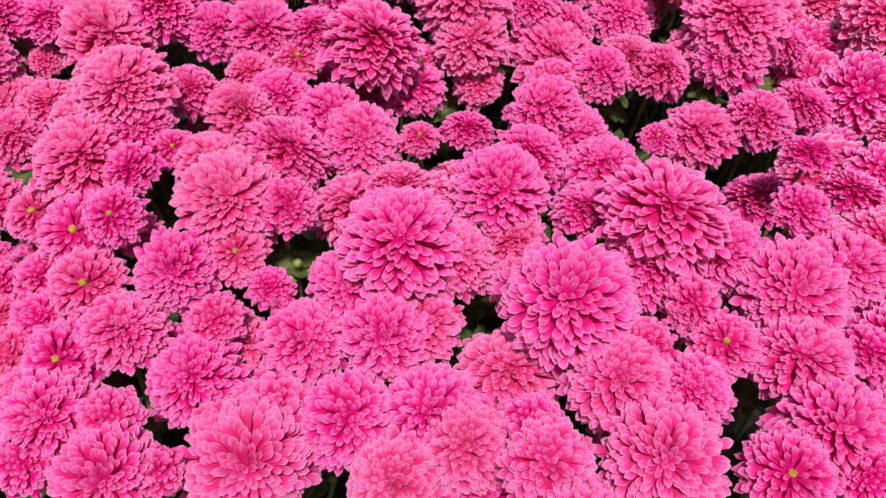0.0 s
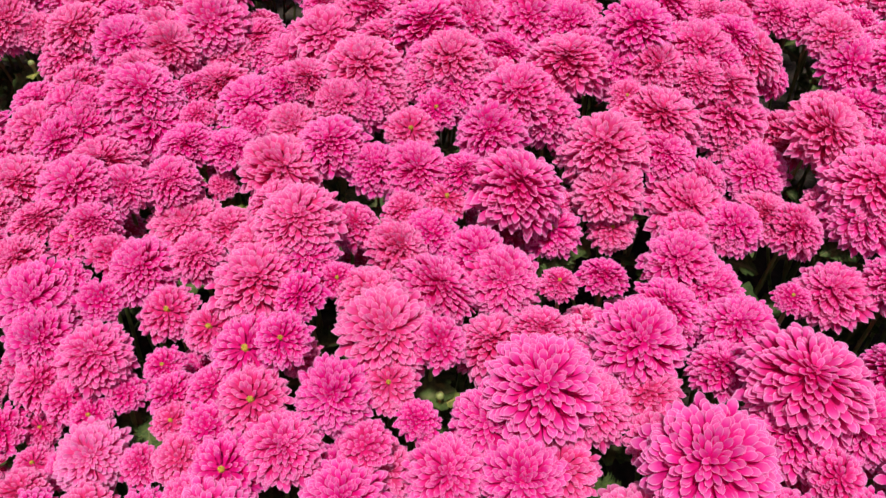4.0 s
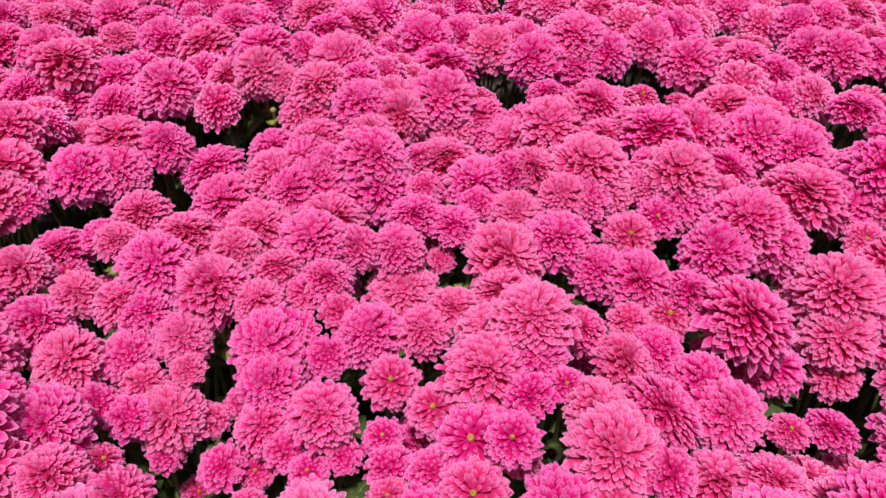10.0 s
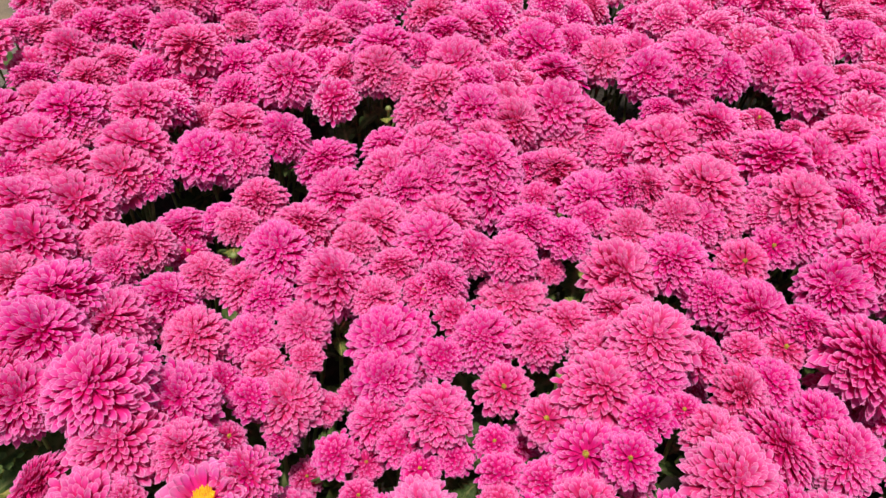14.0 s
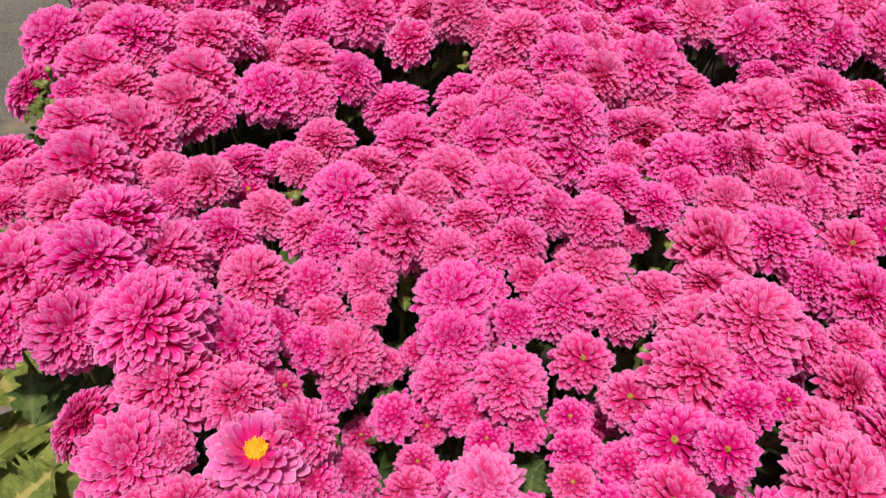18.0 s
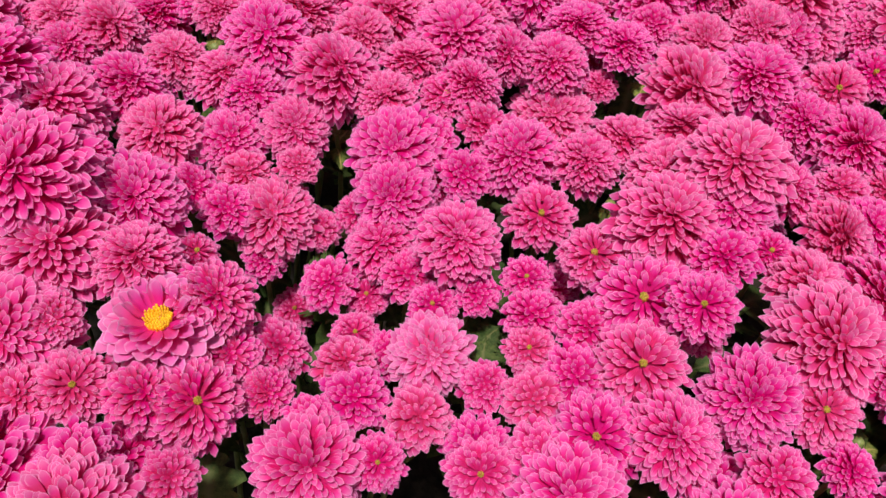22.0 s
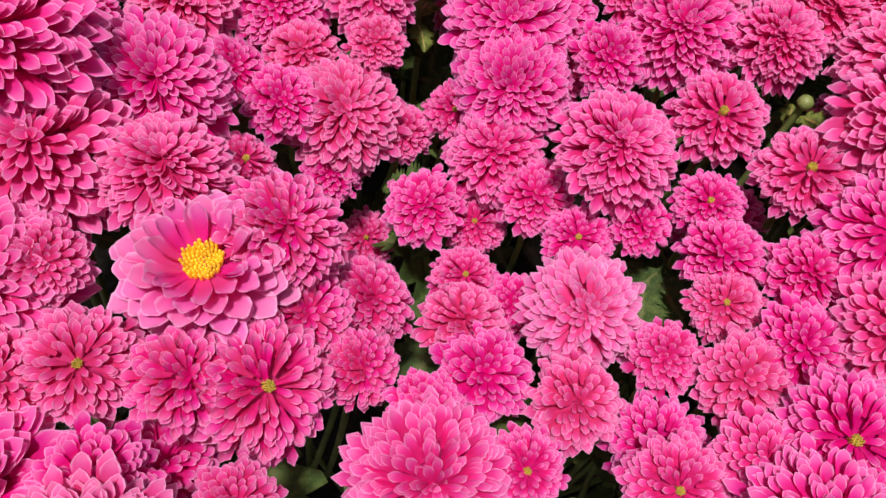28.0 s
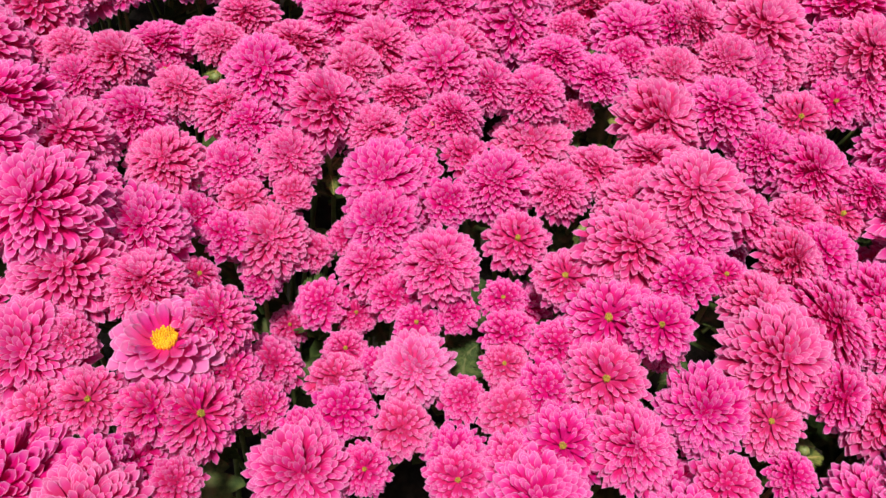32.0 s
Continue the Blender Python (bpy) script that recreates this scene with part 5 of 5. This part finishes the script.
def build_plant(px, py, heads):
    ob = new("chrysanthemum_plant")
    base = Vector((px / 1000, py / 1000, 0.0))
    ob.location = base
    tall = max(h[2] for h in heads)
    for x, y, z, wide, fx, fy, kind in heads:
        r = wide * FULLNESS[kind] / 2000
        if kind not in "ey":
            fx, fy = 0.8 * fx + 6 + SPLAY * (x - px), 0.8 * fy - 6 + SPLAY * (y - py)
        n = Vector((fx / 100, fy / 100, 1.0)).normalized()
        at = Vector((x, y, z - (0 if kind not in "bd" else 6 if kind == "d" else 26 if y < 600 else 14))) / 1000 - n * r * 0.30
        kind = NAMES[kind]
        number = dice.randrange(len(HEADS[kind]))
        spin = Matrix.Rotation(dice.uniform(0, 6.28), 4, "Z")
        m = Matrix.Translation(at - base) @ facing(n) @ spin @ Matrix.Diagonal((r, r, r * dice.uniform(0.80, 1.08), 1))
        if in_close_view(x, y):
            seed = 10 * list(KINDS).index(kind) + number
            head = part("flower_head", core_mesh(kind, seed), ob, m)
            for k, pm in petal_layout(kind, seed):
                part("petal", (PALE_PETAL_MESH if kind == "pale" else OPEN_PETAL_MESH if kind == "open" else PETAL_MESH)[k], head, pm)
        else:
            head = part("flower_head", HEADS[kind][number], ob, m)
        if kind == "open":
            tagged(head, "open pink head with a bright yellow centre")
        elif kind == "eyed":
            tagged(head, "pink head with a small green-yellow eye")
        foot = Vector((dice.uniform(-0.02, 0.02), dice.uniform(-0.02, 0.02), 0.02))
        top = at - base - n * r * 0.34
        knee = Vector((top.x * 0.8, top.y * 0.8, top.z * 0.62))
        part("stem", stem_mesh(foot, knee, top, 0.0019), ob)
        for t in (0.80, 0.62)[: 1 if kind == "far" else dice.choice((1, 1, 2))]:
            t += dice.uniform(-0.06, 0.06)
            p = foot * (1 - t) ** 2 + knee * 2 * t * (1 - t) + top * t * t
            size = dice.uniform(0.035, 0.058)
            turn = pose(0, 0, 0, dice.uniform(-25, 25), dice.uniform(-25, 35), dice.uniform(0, 360))
            part("leaf", dice.choice(LEAVES), ob, Matrix.Translation(p) @ turn @ Matrix.Scale(size, 4))
    for low, high, out in ((0.60, 0.78, 0.03), (0.58, 0.72, 0.045)):
        turn = dice.uniform(0, 360)
        p = Vector((out * math.cos(radians(turn)), out * math.sin(radians(turn)), tall / 1000 * dice.uniform(low, high)))
        part("leaf", dice.choice(LEAVES), ob, Matrix.Translation(p) @ pose(0, 0, 0, dice.uniform(-20, 20), dice.uniform(-10, 25), turn) @ Matrix.Scale(dice.uniform(0.05, 0.07), 4))
    kinds = [h[6] for h in heads]
    if "y" in kinds:
        words = "bushy pink chrysanthemum with one open bloom showing its yellow centre"
    elif "p" in kinds:
        words = "bushy chrysanthemum with pink double flowers, one of them paler"
    elif px < bed_edge(py) + 160:
        words = "pink chrysanthemum at the bed's edge, leaning over the grey asphalt"
    elif kinds.count("e") > 2:
        words = "bushy chrysanthemum with pink flowers, several showing greenish yellow eyes"
    else:
        words = "bushy chrysanthemum with dense pink double flowers and dark green leaves"
    tagged(ob, words, "chrysanthemum", "plants in the flower bed")
    return ob


BUILT = [(px, py, build_plant(px, py, heads)) for px, py, heads in PLANTS if heads]


# ---- the leaves over the bed's edge, their sunlit look put into the colour ----
def edge_leaf(x, y, z, size, turn, droop, roll=0):
    px, py, ob = min(BUILT, key=lambda p: (p[0] - x) ** 2 + (p[1] - y) ** 2)
    at = Vector((x, y, z)) / 1000 - ob.location
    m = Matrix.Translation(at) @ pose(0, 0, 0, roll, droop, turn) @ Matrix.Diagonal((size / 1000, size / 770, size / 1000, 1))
    part("leaf", dice.choice(EDGE_LEAVES), ob, m, "large leaf, green lightened to look sunlit")


def gap_leaf(x, y, z, size, turn, droop):
    """A dark green leaf that shows in a gap between the flower heads."""
    px, py, ob = min(BUILT, key=lambda p: (p[0] - x) ** 2 + (p[1] - y) ** 2)
    at = Vector((x, y, z)) / 1000 - ob.location - Vector((math.cos(radians(turn)), math.sin(radians(turn)), 0)) * size / 2200
    part("leaf", dice.choice(GAP_LEAVES), ob, Matrix.Translation(at) @ pose(0, 0, 0, dice.uniform(-15, 15), droop, turn) @ Matrix.Scale(size / 1000, 4), "dark green lobed leaf")


def shoot(x, y, z):
    """A pale green side shoot in a gap: its stalk, two young leaves and a closed bud."""
    px, py, ob = min(BUILT, key=lambda p: (p[0] - x) ** 2 + (p[1] - y) ** 2)
    top = Vector((x, y, z)) / 1000 - ob.location
    foot = Vector((top.x * 0.6 + dice.uniform(-0.02, 0.02), top.y * 0.6 + dice.uniform(-0.02, 0.02), 0.06))
    knee = Vector((top.x + dice.uniform(-0.012, 0.012), top.y + dice.uniform(-0.012, 0.012), top.z * 0.6))
    part("stem", stem_mesh(foot, knee, top, 0.0021), ob, label="pale green side shoot")
    for turn in (dice.uniform(0, 180), dice.uniform(180, 360)):
        m = Matrix.Translation(top - Vector((0, 0, dice.uniform(0.004, 0.02)))) @ pose(0, 0, 0, dice.uniform(-20, 20), dice.uniform(-50, -10), turn) @ Matrix.Scale(dice.uniform(0.014, 0.026), 4)
        part("leaf", dice.choice(EDGE_LEAVES), ob, m, "young light green leaf")
    part("bud", BUD, ob, Matrix.Translation(top) @ pose(0, 0, 0, dice.uniform(-20, 20), dice.uniform(-20, 20), dice.uniform(0, 360)) @ Matrix.Scale(dice.uniform(0.003, 0.0045), 4), "closed green flower bud")


edge_leaf(-606, 124, 250, 95, 200, 12, 10)
edge_leaf(-590, 136, 240, 100, 235, 10, -8)
edge_leaf(-627, 75, 245, 85, 20, 8, 5)
edge_leaf(-619, 107, 220, 80, 250, 15, 0)
edge_leaf(-629, 124, 260, 60, 170, 0, 10)
edge_leaf(-672, 98, 220, 70, 150, 20, -10)
edge_leaf(-592, 131, 250, 70, 300, 5, 0)
edge_leaf(-843, 245, 260, 42, 120, -10, 15)
edge_leaf(-813, 263, 250, 46, 200, 5, -15)
edge_leaf(-841, 261, 230, 40, 240, 20, 0)
edge_leaf(-827, 230, 250, 40, 60, -15, 0)
edge_leaf(-1087, 533, 270, 62, 190, 10, 0)
edge_leaf(-1082, 557, 270, 50, 240, 5, 10)
edge_leaf(-1111, 541, 260, 45, 100, 0, 0)
edge_leaf(-977, 392, 260, 36, 140, -10, 0)
edge_leaf(-981, 413, 240, 32, 220, 10, 0)
edge_leaf(-676, 134, 250, 50, 185, 0, 0)
edge_leaf(-722, 199, 250, 50, 200, 5, 0)
edge_leaf(-726, 191, 240, 60, 230, 10, 0)

edge_leaf(-672, 112, 262, 70, 215, 20, -15)
edge_leaf(-640, 100, 272, 66, 160, 5, 12)
edge_leaf(-585, 92, 262, 80, 250, 25, -12)
edge_leaf(-612, 70, 268, 85, 190, 30, 20)
edge_leaf(-963, 384, 285, 48, 260, 15, 10)
edge_leaf(-955, 392, 275, 52, 200, 10, -20)
edge_leaf(-948, 376, 280, 45, 300, 20, 0)
edge_leaf(-940, 366, 270, 44, 230, 35, 12)
edge_leaf(-819, 250, 290, 46, 280, 0, 10)
edge_leaf(-826, 238, 280, 52, 215, 10, -10)
edge_leaf(-806, 240, 285, 48, 250, 25, 20)

gap_leaf(-186, 351, 305, 46, 20, -5)
gap_leaf(-170, 362, 296, 42, 130, 10)
gap_leaf(-85, 312, 300, 40, 290, 8)
gap_leaf(-291, 262, 303, 38, 250, 10)
gap_leaf(-275, 272, 292, 36, 330, 5)
gap_leaf(278, 546, 300, 48, 200, 5)
gap_leaf(318, 547, 300, 46, 300, -5)
gap_leaf(156, 353, 300, 36, 270, 8)
gap_leaf(-146, 272, 300, 34, 200, 10)
gap_leaf(-327, 509, 296, 46, 340, 5)
gap_leaf(-285, 251, 304, 30, 290, 12)
gap_leaf(-408, 257, 296, 30, 200, 5)
gap_leaf(-59, 375, 305, 34, 240, 0)
gap_leaf(48, 264, 300, 34, 160, 10)
gap_leaf(6, 491, 298, 40, 260, 8)

shoot(-960, 386, 300)
shoot(-952, 374, 292)
shoot(-820, 252, 305)
shoot(-812, 244, 298)
shoot(-340, 598, 321)
shoot(-345, 538, 316)
shoot(-292, 553, 319)
shoot(-465, 354, 311)
shoot(-604, 686, 317)
shoot(-501, 924, 301)
shoot(-626, 404, 279)
shoot(-289, 585, 322)
shoot(-268, 708, 317)
shoot(-529, 109, 341)
shoot(-262, 384, 332)
shoot(-550, 439, 291)
shoot(-498, 134, 333)
shoot(-274, 469, 329)
shoot(276, 751, 301)
shoot(-379, 520, 312)
shoot(-77, 300, 333)


# ---- the bed's soil ----
def soil_bed():
    verts, faces, nx, ny = [], [], 60, 60
    for j in range(ny + 1):
        y = -0.3 + 2.15 * j / ny
        left = bed_edge(y * 1000) / 1000
        for i in range(nx + 1):
            x = left + (0.82 - left) * (i / nx) ** 1.3
            lift = min(1.0, (x - left - 0.05) / 0.08) * 0.04 - 0.02
            verts.append((x, y, lift + 0.008 * noise.fractal((x * 25, y * 25, 1.0), 1.0, 2.0, 4)))
    for j in range(ny):
        faces += [(j * (nx + 1) + i, j * (nx + 1) + i + 1, (j + 1) * (nx + 1) + i + 1, (j + 1) * (nx + 1) + i) for i in range(nx)]
    return new("soil", mesh_from("soil", verts, faces, None, (SOIL,)))


tagged(soil_bed(), "dark moist soil of the flower bed", "soil", kind="structure")
